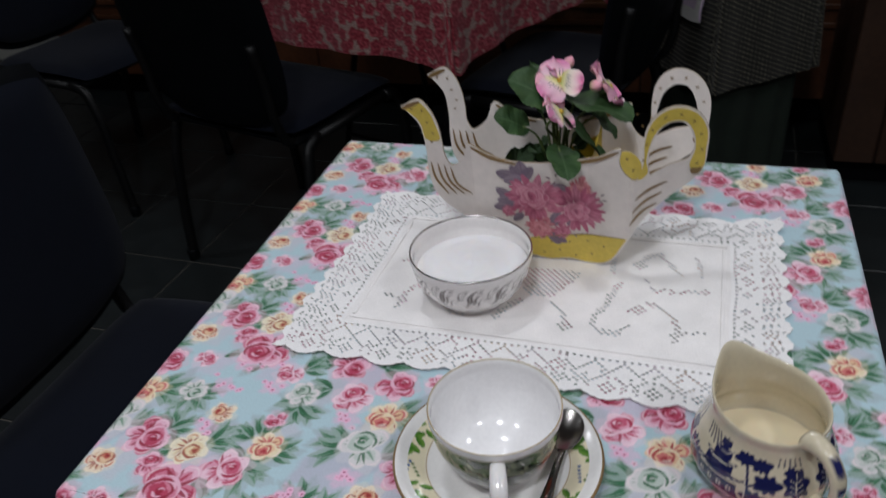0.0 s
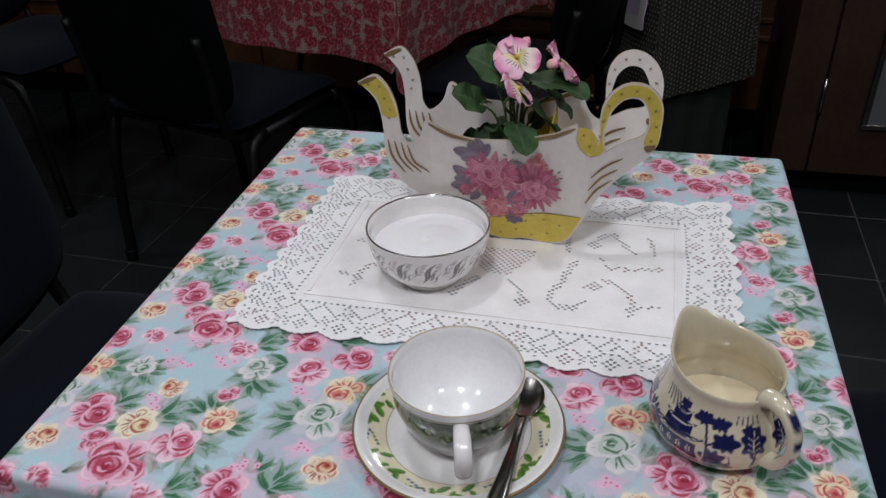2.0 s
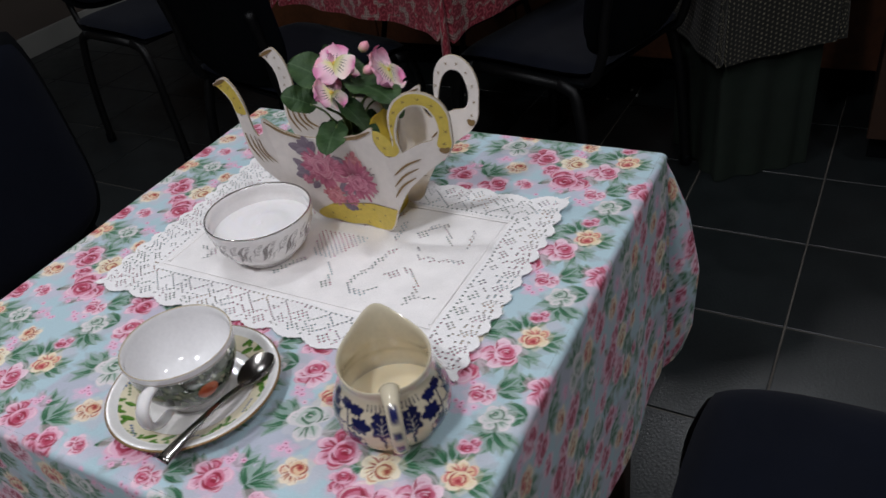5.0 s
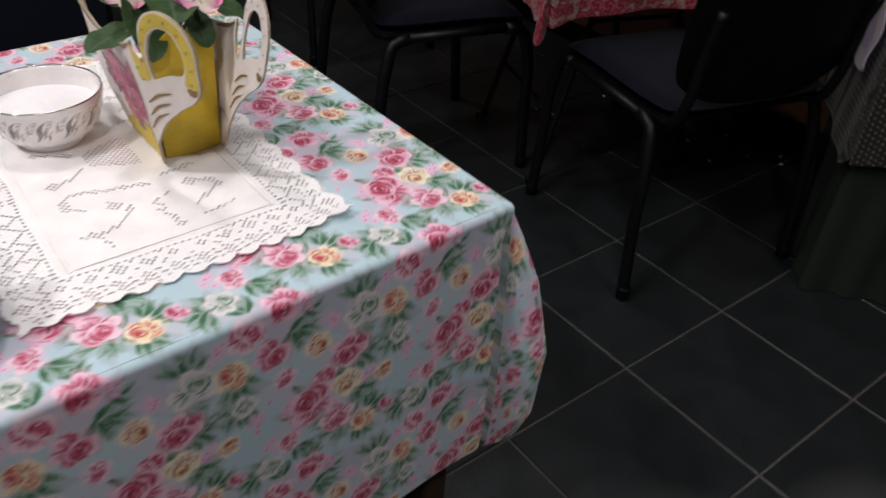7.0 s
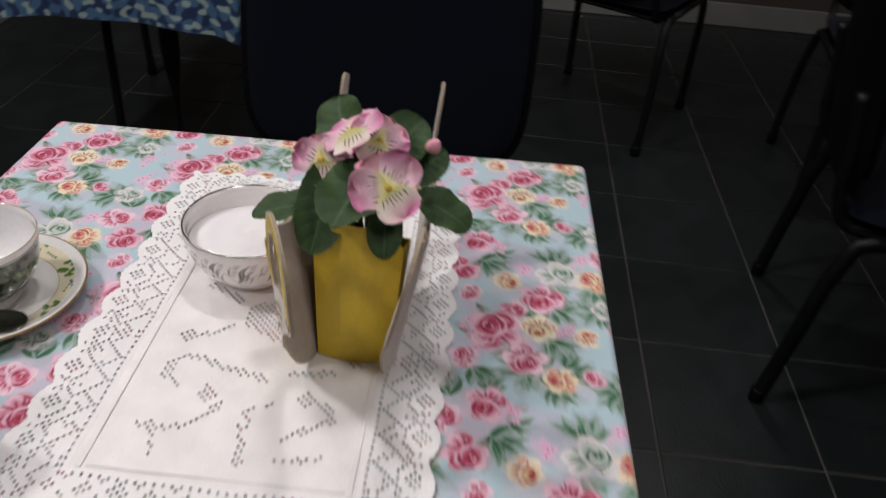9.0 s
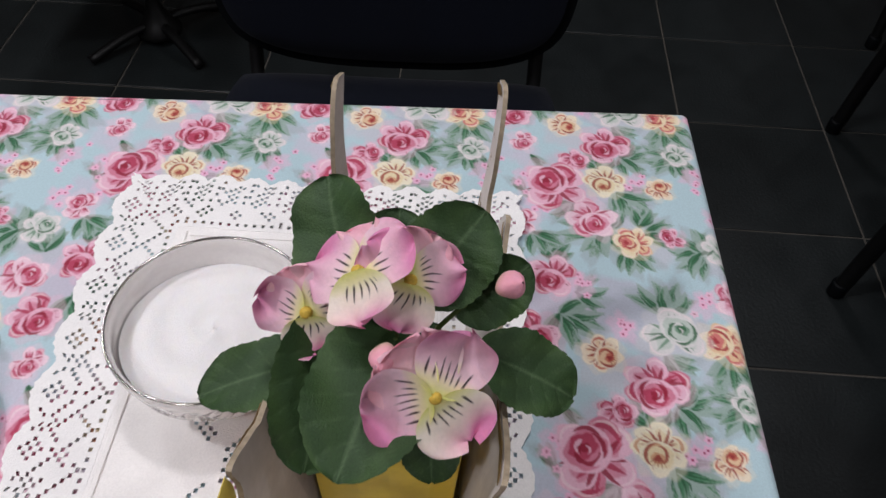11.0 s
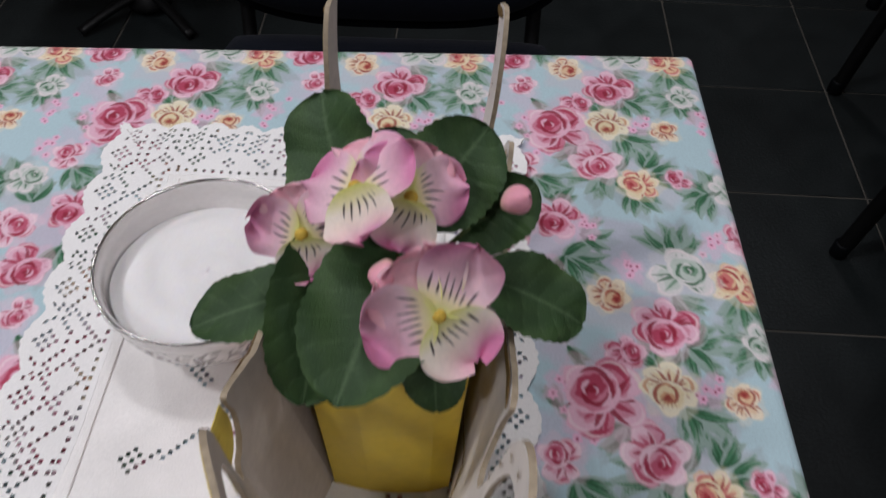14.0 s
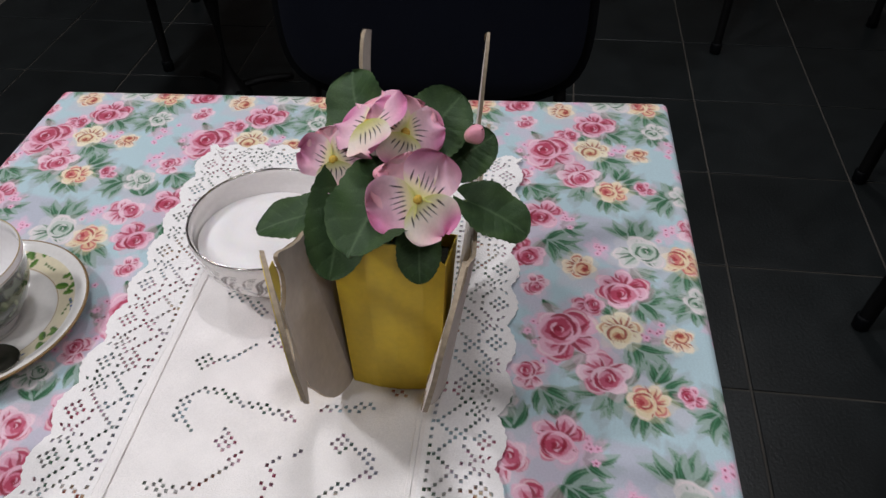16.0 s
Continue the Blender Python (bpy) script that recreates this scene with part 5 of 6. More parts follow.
def pansy(at, facing, size, spin, parent):
    """A pansy: two back petals, two side petals, one broad low petal, a yellow heart, a stem."""
    z = Vector(facing).normalized()
    x = Vector((0, 0, 1)).cross(z).normalized()
    y = z.cross(x)
    rot = Matrix.Rotation(spin, 3, z)
    x, y = np.array(rot @ x), np.array(rot @ y)
    z = np.array(z)
    at = np.array(at)
    f = new("pansy")
    f.parent = parent
    tagged(f, "pink silk pansy with a yellow heart")
    for ang, ln, wd, kind, back in ((66, 0.92, 0.56, "pale", -0.0034), (114, 0.92, 0.56, "pale", -0.0026), (24, 1.02, 0.62, "side", -0.0008), (156, 1.02, 0.62, "side", 0.0), (270, 0.90, 0.64, "low", 0.0014)):
        a = math.radians(ang)
        d = math.cos(a) * x + math.sin(a) * y
        r = math.sin(a) * x - math.cos(a) * y
        petal_mesh("petal", at + back * z + 0.0012 * d, d, r, size * ln, size * wd, kind, f, 0.25 + 0.3 * math.sin(3 * ang + 400 * at[0]))
    h = lathe(smooth_profile([(0.0001, 0.0035), (0.0016, 0.0032), (0.0026, 0.0015), (0.0022, -0.0012)], 10), 14).reshape(-1, 3)
    hv = at + h[:, :1] * x + h[:, 1:2] * y + h[:, 2:] * z
    link_mesh("flower_heart", hv, grid_faces(10, 14, True), mat_heart, f, "small yellow heart")
    foot = np.array((0.0 + 0.2 * at[0], 0.0 + 0.3 * at[1], 0.10))
    v, fc = tube(smooth_profile([at - 0.002 * z, at - 0.014 * z - np.array((0, 0, 0.006)), foot + np.array((0, 0, 0.02)), foot], 14), 0.0014, 7)
    link_mesh("stem", v, fc, M_STEM, f)
    return f


def leaf(base, tip, normal, wide, parent, bend=0.25, tone=0):
    """A broad round-toothed leaf from its stalk end to its tip."""
    base, tip = np.array(base, float), np.array(tip, float)
    ax = tip - base
    ln = np.linalg.norm(ax)
    ax /= ln
    nm = np.array(normal, float)
    nm -= ax * (nm @ ax)
    nm /= np.linalg.norm(nm)
    rt = np.cross(ax, nm)
    nu, nv = 44, 25
    U, V = np.meshgrid(np.linspace(0, 1, nu), np.linspace(-1, 1, nv), indexing="ij")
    kk = np.where(U < 0.42, (0.42 - U) / 0.425, (U - 0.42) / 0.583)
    half = wide * np.clip(1 - kk**2.2, 0, 1) ** 0.56
    half = half * (1 + 0.055 * np.abs(np.sin(np.pi * U * 12)) * np.abs(V) ** 4)
    y = ln * (U - 0.14 * np.abs(V) ** 1.5 * (1 - U) ** 2 * 1.6)
    z = bend * ln * (0.25 - (U - 0.5) ** 2) + 0.16 * wide * np.abs(V) ** 1.6 - 0.10 * wide * np.cos(2 * np.pi * U * 2 + V) * np.abs(V)
    vein = np.abs(((U * 6 - np.abs(V) * 1.3) % 1) - 0.5) * 2
    z = z - 0.0006 * np.clip(1 - vein * 4, 0, 1) * (np.abs(V) > 0.05)
    P = base + y[..., None] * ax + (V * half)[..., None] * rt + z[..., None] * nm
    c0, c1, c2 = (np.array(srgb(*c)) for c in ((46 + tone, 70 + tone, 38 + tone), (66 + tone, 90 + tone, 48 + tone), (92, 114, 80)))
    w = (0.5 + 0.5 * np.sin(7 * V + 9 * U + base[0] * 300))[..., None] * np.abs(V)[..., None]
    col = c0 * (1 - w * 0.7) + c1 * w * 0.7
    vn = (np.clip(1 - vein * 8, 0, 1) * 0.28 + np.clip(1 - np.abs(V) * 18, 0, 1) * 0.5)[..., None]
    col = col * (1 - np.clip(vn, 0, 0.6)) + c2 * np.clip(vn, 0, 0.6)
    return link_mesh("leaf", P.reshape(-1, 3), grid_faces(nu, nv), M_LEAF, parent, colors=col.reshape(-1, 3))


mat_heart = mat("pollen_yellow", srgb(206, 172, 66), 0.7, grain=0.2, grain_size=900)


def bud(at, way, size, parent):
    b = link_mesh("bud", *bud_shape(at, way, size), M_PETAL, parent, "closed pink flower bud", colors=None)
    me = b.data
    n = len(me.vertices)
    co = np.empty(n * 3, np.float32)
    me.vertices.foreach_get("co", co)
    co = co.reshape(-1, 3)
    u = np.clip(((co - np.array(at)) @ np.array(Vector(way).normalized())) / size, 0, 1)[:, None]
    c = np.ones((n, 4), np.float32)
    c[:, :3] = np.array(srgb(176, 190, 120)) * (1 - u) ** 3 + np.array(srgb(236, 164, 182)) * (1 - (1 - u) ** 3)
    at2 = me.attributes.new("col", "FLOAT_COLOR", "POINT")
    at2.data.foreach_set("color", c.ravel())
    return b


def bud_shape(at, way, size):
    z = Vector(way).normalized()
    x = z.orthogonal().normalized()
    y = z.cross(x)
    v = lathe(smooth_profile([(0.0002, 0), (0.25 * size, 0.1 * size), (0.40 * size, 0.42 * size), (0.30 * size, 0.78 * size), (0.04 * size, size)], 20), 24)
    a = np.linspace(0, 2 * np.pi, 24, endpoint=False)
    tw = 1 + 0.10 * np.sin(3 * a[None] + 140 * v[..., 2])
    v[..., :2] *= tw[..., None]
    v = v.reshape(-1, 3)
    return np.array(at) + v[:, :1] * np.array(x) + v[:, 1:2] * np.array(y) + v[:, 2:] * np.array(z), grid_faces(20, 24, True)


def pansy_plant():
    t = thing("silk_pansies", pose(PX, PY, CLOTH), "bunch of artificial pink pansies with broad green leaves", "artificial plant")

    def L(x, y, z):
        return (x - 0.3285, y + 0.2045, z - CLOTH)

    pansy(L(0.333, -0.214, 0.947), (0.28, -0.50, 0.80), 0.0230, 1.15, t)
    pansy(L(0.375, -0.183, 0.930), (0.82, 0.22, 0.50), 0.0255, 0.5, t)
    pansy(L(0.331, -0.195, 0.941), (0.66, 0.34, 0.62), 0.0215, -0.55, t)
    pansy(L(0.337, -0.236, 0.925), (0.78, -0.05, 0.50), 0.0195, 0.25, t)
    bud(L(0.359, -0.202, 0.936), (0.7, 0.0, 0.2), 0.013, t)
    bud(L(0.330, -0.160, 0.938), (0.3, 0.5, 0.6), 0.0135, t)
    # small dark leaves deep between the boards
    for k in range(9):
        a = 2.4 * k
        x, y, z = 0.322 + 0.026 * math.cos(a) * (0.5 + 0.06 * k), -0.200 + 0.013 * math.sin(a), 0.850 + 0.003 * k
        leaf(L(x, y, z), L(x + 0.018 * math.cos(a + 0.4), y + 0.008 * math.sin(a), z + 0.010 * math.sin(3 * a)), (0.2 * math.cos(a), -0.5, 0.8), 0.0105, t, 0.3, -10)
    for k in range(8):
        x, lean = 0.283 + 0.0085 * k, 0.010 * math.sin(2.1 * k)
        leaf(L(x, -0.186 - 0.004 * (k % 3), 0.812), L(x + lean, -0.190 - 0.005 * (k % 2), 0.864 + 0.009 * math.sin(1.7 * k)), (0.25 * math.sin(k), -1.0, 0.3), 0.0125, t, 0.15, -22)
    # leaves: stalk end, tip, way of the upper face, half width
    for base, tip, nrm, wd, bend, tone in (
        (L(0.338, -0.242, 0.888), L(0.353, -0.285, 0.881), (0.30, -0.35, 0.85), 0.0150, 0.22, 0),
        (L(0.345, -0.200, 0.920), L(0.401, -0.217, 0.910), (0.45, -0.05, 0.9), 0.0240, 0.30, 0),
        (L(0.338, -0.160, 0.900), L(0.345, -0.124, 0.882), (0.4, 0.5, 0.8), 0.0165, 0.30, 0),
        (L(0.325, -0.220, 0.930), L(0.288, -0.232, 0.953), (0.35, -0.45, 0.8), 0.0200, 0.2, 6),
        (L(0.320, -0.190, 0.925), L(0.296, -0.166, 0.945), (0.5, 0.2, 0.8), 0.0195, 0.2, 0),
        (L(0.338, -0.229, 0.914), L(0.381, -0.236, 0.872), (0.70, 0.22, 0.6), 0.0190, 0.25, -6),
        (L(0.300, -0.228, 0.905), L(0.276, -0.243, 0.920), (-0.2, -0.6, 0.8), 0.0150, 0.3, 6),
        (L(0.362, -0.185, 0.900), L(0.384, -0.183, 0.876), (0.8, 0.0, 0.5), 0.0125, 0.3, 0),
        (L(0.318, -0.172, 0.910), L(0.308, -0.146, 0.926), (0.3, 0.6, 0.8), 0.0150, 0.3, 0),
        (L(0.312, -0.205, 0.915), L(0.290, -0.202, 0.938), (0.4, 0.0, 0.8), 0.0170, 0.3, 0),
    ):
        leaf(base, tip, nrm, wd, t, bend, tone)
        b = np.array(base)
        foot = np.array((0.3 * b[0], 0.3 * b[1], 0.10))
        v, f = tube(smooth_profile([b, 0.5 * (b + foot) + np.array((0, 0, 0.01)), foot], 10), 0.0012, 6)
        link_mesh("stalk", v, f, M_STEM, t)
    return t


pansy_plant()


# ---- chairs ----
def chair(m):
    """A stacking chair: black steel tube frame, navy padded seat and back with a black shell. Faces +y."""
    t = thing("stacking_chair", m, "navy upholstered stacking chair with a black steel frame", "chair", "stacking chairs")
    SEAT = 0.465

    def pad(name, w, h, th, bulge, material, place):
        nu, nv = 22, 20
        rows = []
        for s in (1, -1):
            U, V = np.meshgrid(np.linspace(-1, 1, nu), np.linspace(-1, 1, nv), indexing="ij")
            k = (1 - np.abs(U) ** 5) * (1 - np.abs(V) ** 5)
            cut = 1 - 0.07 * np.abs(U) ** 4 * np.abs(V) ** 4
            low = np.clip(-V, 0, 1) if name != "seat" else 0 * V
            rows.append(np.stack([U * w / 2 * cut * (1 - 0.10 * low**3), V * h / 2 * cut * (1 - 0.16 * low * np.abs(U) ** 2.5), s * th / 2 * k**0.45 + bulge(U, V)], -1).reshape(-1, 3))
        v = np.concatenate(rows)
        f = np.concatenate([grid_faces(nu, nv), grid_faces(nu, nv)[:, ::-1] + nu * nv])
        ob = link_mesh(name, v, f, material, t)
        ob.matrix_basis = place
        return ob

    pad("seat", 0.475, 0.43, 0.045, lambda U, V: -0.018 * np.clip(V, 0, 1) ** 3 + 0.006 * U**2, M_NAVY, pose(0, 0.0, SEAT))
    part("seat_pan", box(0.44, 0.39, 0.014, (0, 0, SEAT - 0.0275), 0.006), M_PLASTIC, t, "black underside of the seat")
    lean = pose(0, -0.238, 0.685, 98, 0, 0)
    pad("backrest", 0.475, 0.38, 0.035, lambda U, V: -0.022 * U**2, M_NAVY, lean)
    pad("back_shell", 0.505, 0.42, 0.022, lambda U, V: 0.017 - 0.022 * U**2, M_PLASTIC, lean)
    r = 0.0128
    for s in (-1, 1):
        fx, rx = s * 0.235, s * 0.250
        front = smooth_profile([(fx, 0.240, 0.012), (fx, 0.228, 0.20), (fx, 0.212, 0.37), (fx, 0.190, 0.423), (fx, 0.140, 0.436)], 22)
        rear = smooth_profile([(rx, -0.235, 0.012), (rx, -0.215, 0.20), (fx * 1.02, -0.190, 0.37), (fx, -0.170, 0.423), (fx, -0.130, 0.436)], 22)
        v, f = tube(front, r, 10, 1.25)
        link_mesh("leg", v, f, M_TUBE, t)
        v, f = tube(rear, r, 10, 1.25)
        link_mesh("leg", v, f, M_TUBE, t)
        v, f = tube([(fx, 0.146, 0.436), (fx, 0.0, 0.4365), (fx, -0.136, 0.436)], r, 10)
        link_mesh("side_rail", v, f, M_TUBE, t)
        post = smooth_profile([(s * 0.205, -0.150, 0.434), (s * 0.205, -0.205, 0.445), (s * 0.205, -0.232, 0.50), (s * 0.205, -0.242, 0.60), (s * 0.205, -0.262, 0.70)], 20)
        v, f = tube(post, 0.0105, 10, 1.2)
        link_mesh("back_post", v, f, M_TUBE, t)
        for (x, y) in ((fx, 0.241), (rx, -0.237)):
            cap = lathe([(0.0002, 0.0), (0.0145, 0.0), (0.0165, 0.003), (0.0165, 0.030), (0.014, 0.034), (0.0002, 0.034)], 14).reshape(-1, 3) + np.array((x, y, 0))
            link_mesh("foot_cap", cap, grid_faces(6, 14, True), M_PLASTIC, t, "black rubber foot cap")
    for y in (0.15, -0.14):
        v, f = tube([(-0.235, y, 0.432), (0, y, 0.432), (0.235, y, 0.432)], 0.009, 8)
        link_mesh("cross_rail", v, f, M_TUBE, t)
    return t


first = chair(pose(-0.205, -0.285, 0, 0, 0, -90))
# the last chair is made up: it darkens the floor under the blue-clothed table
for x, y, a in ((0.918, -0.292, 90), (-0.605, 0.845, -15), (0.105, 1.105, 75), (-1.86, 0.335, 60), (-1.45, 1.15, -100), (-1.60, -1.02, -82)):
    copy_thing(first, pose(x, y, 0, 0, 0, a))


# ---- neighbouring tables ----
def side_table(m, w, folding=False):
    t = thing("cafe_table", m, "square folding cafe table on thin black legs, under a cloth" if folding else "square cafe table on a black steel column, under a cloth", "table", "neighbouring tables")
    part("tabletop", box(w - 0.02, w - 0.02, 0.025, (w / 2, -w / 2, 0.734), 0.004), M_OAK, t)
    if folding:
        for sx in (-1, 1):
            for sy in (-1, 1):
                run = [(w / 2 + sx * a, -w / 2 + sy * c, z) for a, c, z in ((0.16, 0.07, 0.722), (0.18, 0.15, 0.40), (0.205, 0.25, 0.012))]
                v, f = tube(smooth_profile(run, 14), 0.009, 8)
                leg = link_mesh("leg", v, f, M_TUBE, t)
                v, f = tube([(w / 2 + sx * 0.203, -w / 2 + sy * 0.235, 0.011), (w / 2 + sx * 0.205, -w / 2 + sy * 0.252, 0.010), (w / 2 + sx * 0.206, -w / 2 + sy * 0.272, 0.010)], 0.0098, 8)
                link_mesh("foot_cap", v, f, M_PLASTIC, leg)
        for sy in (-1, 1):
            v, f = tube([(w / 2 - 0.192, -w / 2 + sy * 0.205, 0.20), (w / 2, -w / 2 + sy * 0.205, 0.20), (w / 2 + 0.192, -w / 2 + sy * 0.205, 0.20)], 0.006, 8)
            link_mesh("cross_rod", v, f, M_TUBE, t)
        for sx in (-1, 1):
            v, f = tube([(w / 2 + sx * 0.176, -w / 2 - 0.135, 0.46), (w / 2 + sx * 0.176, -w / 2, 0.46), (w / 2 + sx * 0.176, -w / 2 + 0.135, 0.46)], 0.006, 8)
            link_mesh("cross_rod", v, f, M_TUBE, t)
        return t
    col = lathe(smooth_profile([(0.0005, 0.02), (0.06, 0.022), (0.045, 0.04), (0.028, 0.07), (0.026, 0.40), (0.026, 0.66), (0.05, 0.70), (0.09, 0.7205), (0.0005, 0.7207)], 40), 24).reshape(-1, 3) + np.array((w / 2, -w / 2, 0))
    link_mesh("column", col, grid_faces(40, 24, True), M_TUBE, t, "black steel column")
    for k in range(4):
        a = math.pi / 4 + k * math.pi / 2
        v, f = tube(smooth_profile([(w / 2 + r * math.cos(a), -w / 2 + r * math.sin(a), z) for r, z in ((0.02, 0.045), (0.08, 0.040), (0.16, 0.022), (0.19, 0.014))], 12), 0.013, 8, 0.8)
        link_mesh("foot", v, f, M_TUBE, t)
    return t


def blotch(c0, c1, c2, scale):
    """A busy small print out of three colours."""
    def paint(x, y):
        f = np.zeros_like(x)
        rng = np.random.RandomState(2)
        for _ in range(14):
            a, k, p = rng.uniform(0, 6.3), scale * rng.uniform(0.6, 1.8), rng.uniform(0, 6.3)
            f = f + np.sin(k * (x * np.cos(a) + y * np.sin(a)) + p)
        g = np.zeros_like(x)
        for _ in range(10):
            a, k, p = rng.uniform(0, 6.3), scale * rng.uniform(0.9, 1.7), rng.uniform(0, 6.3)
            g = g + np.sin(k * (x * np.cos(a) + y * np.sin(a)) + p + 0.8 * np.sin(0.4 * scale * (y - x)))
        g = g / 1.9
        f = (f / 3.2)[..., None]
        g = g[..., None]
        col = np.array(c0) * np.ones((*x.shape, 3))
        m = np.clip(f * 1.8 + 0.5, 0, 1)
        col = col * (1 - m) + np.array(c1) * m
        m = np.clip(g * 2.2 - 1.7, 0, 1)
        return col * (1 - m) + np.array(c2) * m
    return paint


def crowded_roses(x, y):
    """Red roses side by side on a pale ground with dark leaves in the gaps."""
    k = 0.031
    i, j = np.floor(x / k), np.floor(y / k)
    best, ang, tone = np.full(x.shape, 9.0), np.zeros(x.shape), np.zeros(x.shape)
    for di in (-1, 0, 1):
        for dj in (-1, 0, 1):
            ci, cj = i + di, j + dj
            h1, h2 = (np.sin(ci * 12.99 + cj * 78.23) * 43758.5) % 1, (np.sin(ci * 39.35 + cj * 11.14) * 24634.6) % 1
            dx, dy = x - (ci + 0.2 + 0.6 * h1) * k, y - (cj + 0.2 + 0.6 * h2) * k
            a = np.arctan2(dy, dx)
            d = np.hypot(dx, dy) / (k * (0.48 + 0.16 * h1)) * (1 + 0.13 * np.sin(5 * a + 40 * h2))
            near = d < best
            best, ang, tone = np.where(near, d, best), np.where(near, a, ang), np.where(near, h2, tone)
    leaf_mark = np.sin(950 * x + 300 * y + 2 * np.sin(420 * y)) + np.sin(880 * y - 410 * x + 2 * np.sin(390 * x))
    col = np.array(srgb(158, 132, 124)) * np.ones((*x.shape, 3))
    for m, c in ((np.clip(leaf_mark * 1.6 - 0.2, 0, 1) * 0.9, srgb(52, 18, 24)),
                 (np.clip((1 - best) * 9, 0, 1), srgb(108, 18, 34)),
                 (np.clip((1 - best) * 9, 0, 1) * np.clip(np.sin(9 * best + 2 * ang + 6 * tone) * 1.1 + 0.1, 0, 1) * (0.45 + 0.4 * tone), srgb(172, 82, 92)),
                 (np.clip(0.24 - best, 0, 1) * 4, srgb(70, 8, 20))):
        col = col * (1 - m[..., None]) + np.array(c) * m[..., None]
    return col


def dots_print(x, y):
    k = 0.0125
    i = np.floor(x / k)
    dx, dy = (x % k) - k / 2, ((y + (i % 2) * k / 2) % k) - k / 2
    m = np.clip((0.0026 - np.hypot(dx, dy)) / 0.001, 0, 1)[..., None]
    return np.array(srgb(25, 25, 21)) * (1 - m) + np.array(srgb(132, 126, 108)) * m


RED_AT = pose(-0.11, 0.81, 0, 0, 0, -20) @ pose(0, 0.75, 0) @ pose(-0.75, 0, 0)
side_table(RED_AT, 0.75, True)
draped_cloth("tablecloth", 0.75, 0.20, 0.005, 0.0025, crowded_roses, RED_AT @ pose(0, 0, 0.7475),
             "red and pink flowered tablecloth over a neighbouring table", "tablecloth", flare=0.03, corner=0.05, corner_drop=0.05, seed=2.0)
BLUE_AT = pose(-1.46, -0.66, 0, 0, 0, 0)
side_table(BLUE_AT, 0.60)
draped_cloth("tablecloth", 0.60, 0.21, 0.008, 0.003, blotch(srgb(64, 96, 128), srgb(26, 46, 80), srgb(140, 158, 156), 150), BLUE_AT @ pose(0, 0, 0.7475),
             "blue and white flowered tablecloth over a neighbouring table", "tablecloth", flare=0.03, corner=0.05, corner_drop=0.06, seed=4.0)
DOT_AT = pose(0.495, 1.17, 0, 0, 0, 37) @ pose(0, 0.32, 0)
stand = thing("display_stand", DOT_AT, "square display stand with a dark green cloth skirt to the floor", "stand")
part("stand_top", box(0.305, 0.305, 0.022, (0.16, -0.16, 0.7355), 0.003), M_OAK, stand)
sk = []
for z in np.linspace(0.003, 0.724, 14):
    th = np.linspace(0, 4, 120, endpoint=False)
    side_i, u = th.astype(int), th % 1
    cx = np.select([side_i == 0, side_i == 1, side_i == 2], [u, 1 + 0 * u, 1 - u], 0 * u)
    cy = np.select([side_i == 0, side_i == 1, side_i == 2], [0 * u, u, 1 + 0 * u], 1 - u)
    k = 1 + 0.05 * (1 - z) * np.sin(th * 19)
    sk.append(np.stack([0.16 + (cx - 0.5) * 0.28 * k, -0.16 + (cy - 0.5) * 0.28 * k, z + 0 * u], -1))
link_mesh("skirt", np.array(sk).reshape(-1, 3), grid_faces(14, 120, True), M_GREEN, stand, "dark green pleated skirt")
draped_cloth("tablecloth", 0.32, 0.37, 0.008, 0.0025, dots_print, DOT_AT @ pose(0, 0, 0.7475),
             "dark cloth with cream polka dots over a side table", "tablecloth", flare=0.02, corner=0.03, seed=6.0)


def small_cloth(name, m, w, run, material, label, category, border=0.0):
    """A folded piece of fabric that follows a run of (out, up) places, w wide along the local y."""
    t = thing(name, m, label, category)
    p = smooth_profile(np.array([(a, 0, c) for a, c in run]), 30)
    nv = 16
    V = np.linspace(-0.5, 0.5, nv)
    P = np.array([[(q[0] + 0.004 * math.sin(9 * s + 60 * q[2]), s * w * (1 + 0.05 * math.sin(30 * q[2])), q[2]) for s in V] for q in p])
    ob = link_mesh("cloth", P.reshape(-1, 3), grid_faces(30, nv), material, t)
    so = ob.modifiers.new("thickness", "SOLIDIFY")
    so.thickness = 0.002
    if border:
        for s0, s1 in ((-0.5, -0.5 + border), (0.5 - border, 0.5)):
            S = np.linspace(s0, s1, 4)
            Q = np.array([[(q[0] - 0.0035 + 0.004 * math.sin(9 * s + 60 * q[2]), s * w * (1 + 0.05 * math.sin(30 * q[2])), q[2]) for s in S] for q in p])
            link_mesh("white_border", Q.reshape(-1, 3), grid_faces(30, 4), M_PAPER, t, "white woven border")
        Q = np.array([[(q[0] - 0.0035 + 0.004 * math.sin(9 * s + 60 * q[2]), s * w * (1 + 0.05 * math.sin(30 * q[2])), q[2]) for s in np.linspace(-0.5 + border, 0.5 - border, 10)] for q in p[-4:]])
        link_mesh("white_border", Q.reshape(-1, 3), grid_faces(4, 10), M_PAPER, t, "white woven border")
    return t


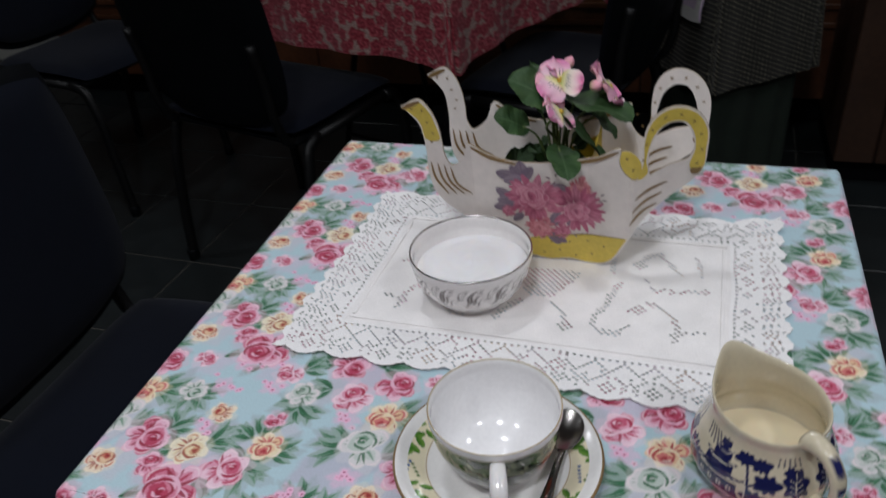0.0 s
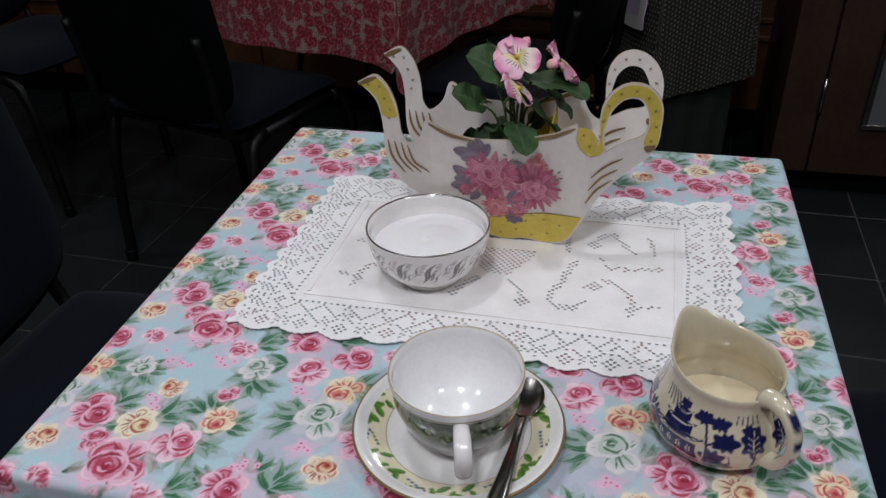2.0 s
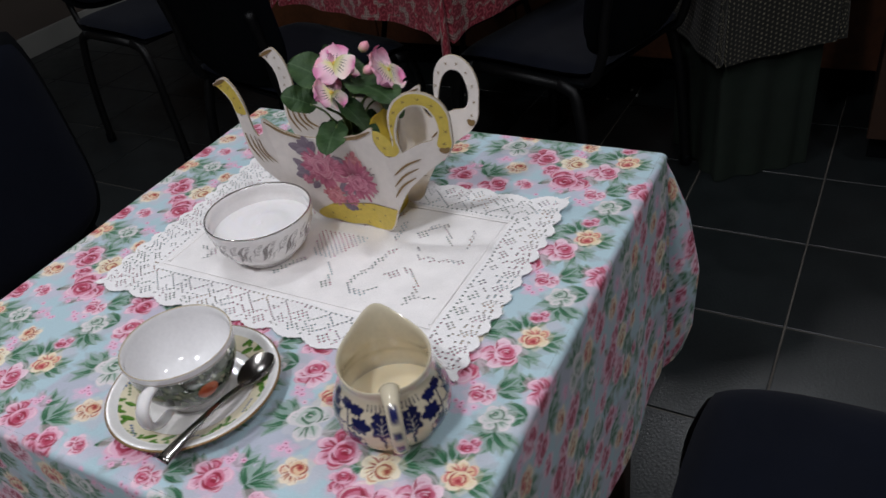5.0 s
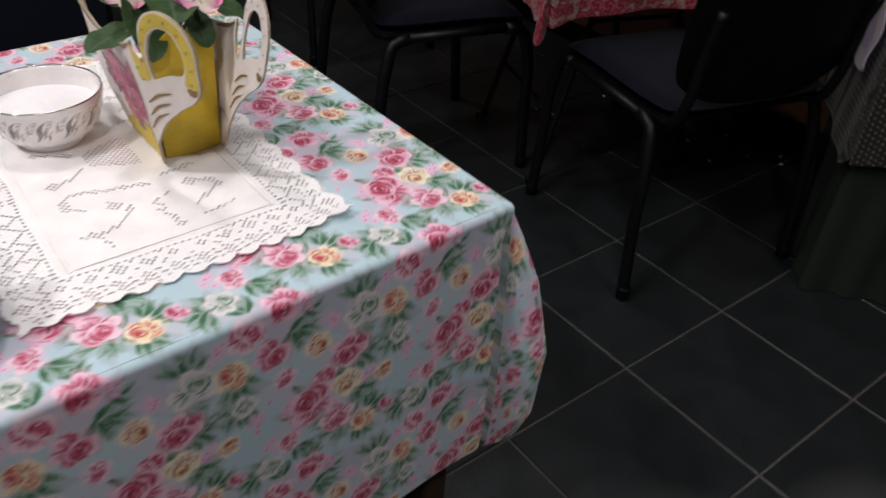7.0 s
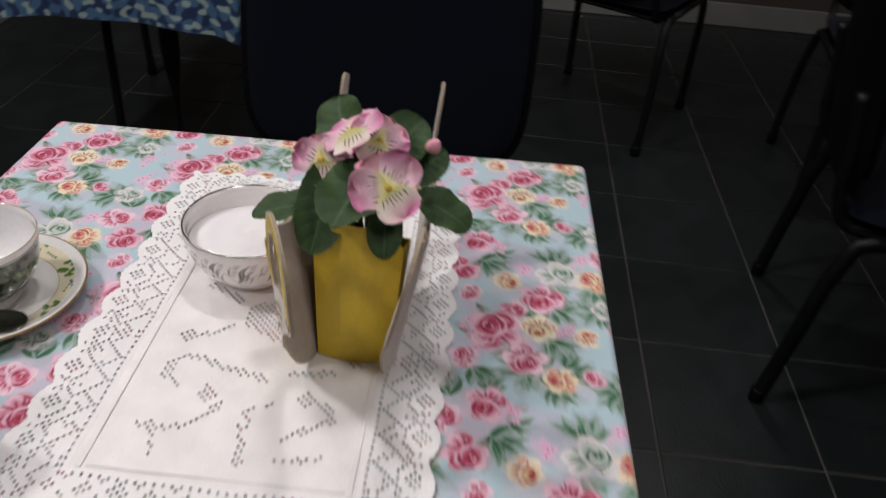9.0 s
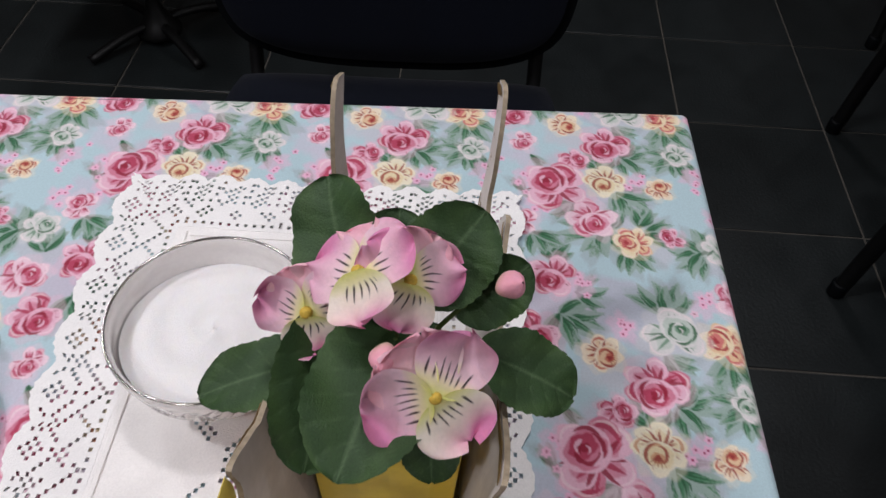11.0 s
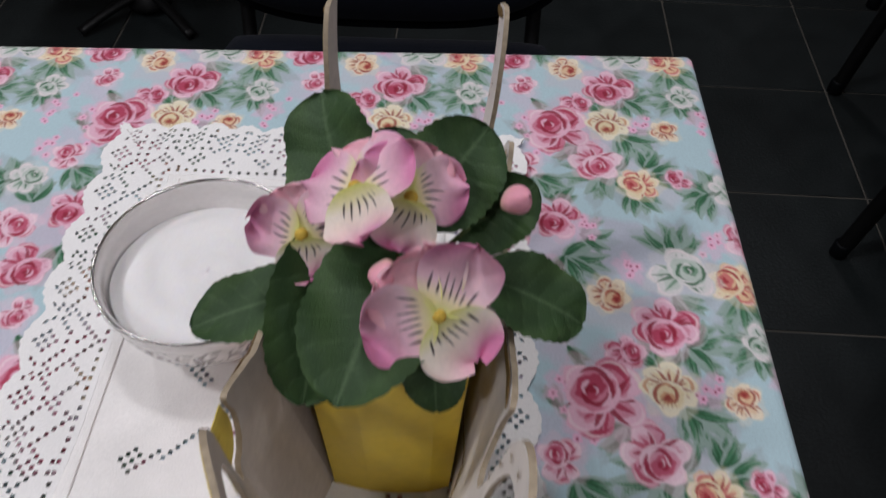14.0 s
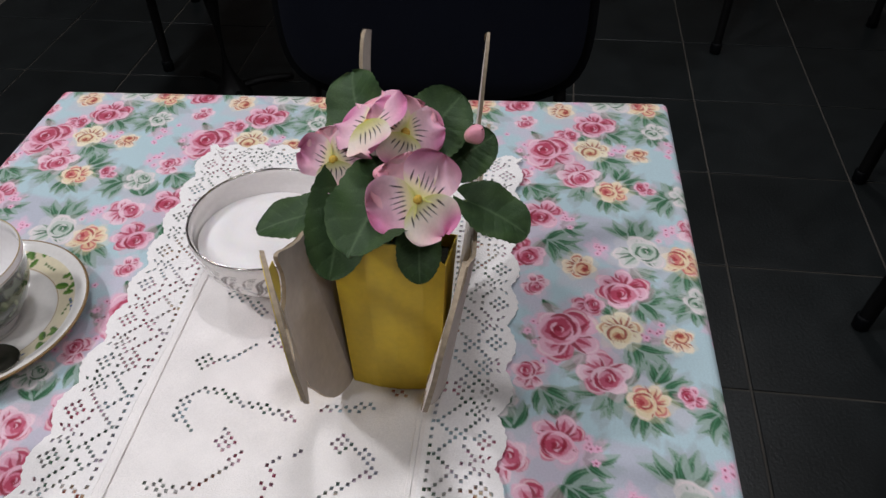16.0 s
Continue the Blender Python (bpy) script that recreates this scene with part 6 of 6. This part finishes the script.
small_cloth("napkin", DOT_AT @ pose(-0.008, -0.20, 0.7505), 0.17, [(0.10, 0.001), (0.04, 0.001), (0.0, -0.001), (-0.010, -0.02), (-0.018, -0.10), (-0.022, -0.19)], M_LILAC,
            "lilac napkin with a white border hanging over a dotted cloth", "napkin", 0.14)
small_cloth("tea_towel", pose(-1.45, 1.15, 0, 0, 0, -100) @ pose(0.05, -0.280, 0.866, 0, 0, 90), 0.16, [(0.036, -0.24), (0.034, -0.12), (0.030, -0.01), (0.008, 0.008), (-0.022, -0.01), (-0.030, -0.16), (-0.028, -0.30)], M_PAPER,
            "white cotton tea towel hung over a chair back", "tea towel")


# ---- the serving counter ----
def counter(m, w):
    t = thing("serving_counter", m, "orange-brown wooden serving counter with panelled front and black plinth", "counter")
    h, d, n = 1.08, 0.5, 5
    part("carcass", box(w, d, h - 0.13, (w / 2, d / 2, 0.10 + (h - 0.13) / 2), 0.003), M_OAK, t)
    part("plinth", box(w - 0.01, d - 0.05, 0.10, (w / 2, d / 2 + 0.02, 0.05), 0.002), M_PLASTIC, t, "black recessed plinth")
    part("worktop", box(w + 0.02, d + 0.05, 0.03, (w / 2, d / 2, h - 0.015), 0.006), M_OAK, t)
    for k in range(n):
        pw = w / n
        part("front_panel", box(pw - 0.006, 0.016, h - 0.16, (pw * (k + 0.5), -0.008, 0.105 + (h - 0.16) / 2), 0.003), M_ORANGEWOOD, t)
    for z in (0.36, 0.42):
        part("moulding", box(w, 0.012, 0.02, (w / 2, -0.022, z), 0.004), M_ORANGEWOOD, t)
    return t


counter(pose(-2.25, 1.83, 0), 3.15)

# scraps of paper dropped on the floor
srng = random.Random(9)
for x, y in ((-0.13, 1.59), (0.04, 1.67), (-0.01, 1.54), (-0.08, 1.73), (0.10, 1.76), (-0.50, 1.60), (0.13, 1.72)):
    bm = bmesh.new()
    n = srng.choice((5, 6, 7))
    bot, top = [], []
    for k in range(n):
        a = 2 * math.pi * k / n
        r = srng.uniform(0.004, 0.011)
        bot.append(bm.verts.new((r * math.cos(a), 0.6 * r * math.sin(a), 0.0003)))
        top.append(bm.verts.new((r * math.cos(a), 0.6 * r * math.sin(a), 0.0012 + srng.uniform(0, 0.003))))
    bm.faces.new(top)
    bm.faces.new(bot[::-1])
    for k in range(n):
        bm.faces.new((bot[k], bot[(k + 1) % n], top[(k + 1) % n], top[k]))
    ob = part("paper_scrap", bm, M_PAPER)
    ob.matrix_basis = pose(x, y, 0.0004, 0, 0, srng.uniform(0, 360))
    tagged(ob, "tiny torn scrap of white paper on the floor", "paper scrap", "paper scraps")


# ---- cabinet by the wall ----
def cabinet(m):
    t = thing("wooden_cabinet", m, "dark brown wooden cupboard with glazed door and steel hinges", "cabinet")
    w, d, h = 0.90, 0.45, 1.9
    part("body", box(w, d, h - 0.08, (w / 2, d / 2, 0.08 + (h - 0.08) / 2), 0.004), M_OAK, t)
    part("plinth", box(w - 0.02, d - 0.04, 0.08, (w / 2, d / 2 + 0.015, 0.04), 0.002), M_PLASTIC, t, "black plinth")
    part("stile", box(0.104, 0.018, h - 0.10, (0.052, -0.010, 0.085 + (h - 0.10) / 2), 0.003), M_OAK, t)
    dw = w - 0.112
    dr = part("door", box(dw, 0.018, h - 0.10, (0.110 + dw / 2, -0.010, 0.085 + (h - 0.10) / 2), 0.003), M_OAK, t)
    gx, gw, gz, gh = 0.110 + dw / 2, dw - 0.26, 0.95, 1.40
    part("glass_panel", box(gw, 0.006, gh, (gx, -0.0235, gz), 0.001), M_GREYGLASS, dr, "grey glazed panel")
    for sx, sz, ax, az in ((gw + 0.03, 0.015, 0, -gh / 2 - 0.0075), (gw + 0.03, 0.015, 0, gh / 2 + 0.0075), (0.015, gh, -gw / 2 - 0.0075, 0), (0.015, gh, gw / 2 + 0.0075, 0)):
        part("bead", box(sx, 0.012, sz, (gx + ax, -0.0255, gz + az), 0.003), M_STEEL, dr, "silver beading")
    for z in (0.325, 1.60):
        v, f = tube([(0.107, -0.024, z - 0.055), (0.107, -0.024, z), (0.107, -0.024, z + 0.055)], 0.0055, 10)
        link_mesh("hinge", v, f, M_STEEL, dr, "steel barrel hinge")
    return t


cabinet(pose(0.868, 1.41, 0, 0, 0, 0))

# ---- floor tiles ----
tile_bm = box(TILE - 0.005, TILE - 0.005, 0.008, (0, 0, -0.004), 0.0012, 1)
first_tile = part("tile", tile_bm, M_TILE, floor)
lay = pose(0.431, 0.628, 0, 0, 0, -1.5)
rng = random.Random(5)
count = 0
for i in range(-13, 8):
    for j in range(-11, 14):
        m = lay @ pose((i + 0.5) * TILE, (j + 0.5) * TILE, 0, rng.uniform(-0.05, 0.05), rng.uniform(-0.05, 0.05), 0)
        x, y = m.translation.x, m.translation.y
        if not (X0 - 0.10 < x < X1 + 0.10 and Y0 - 0.10 < y < Y1 + 0.10):
            continue
        ob = first_tile if count == 0 else new("tile", first_tile.data)
        ob.parent = floor
        ob.matrix_basis = m
        count += 1
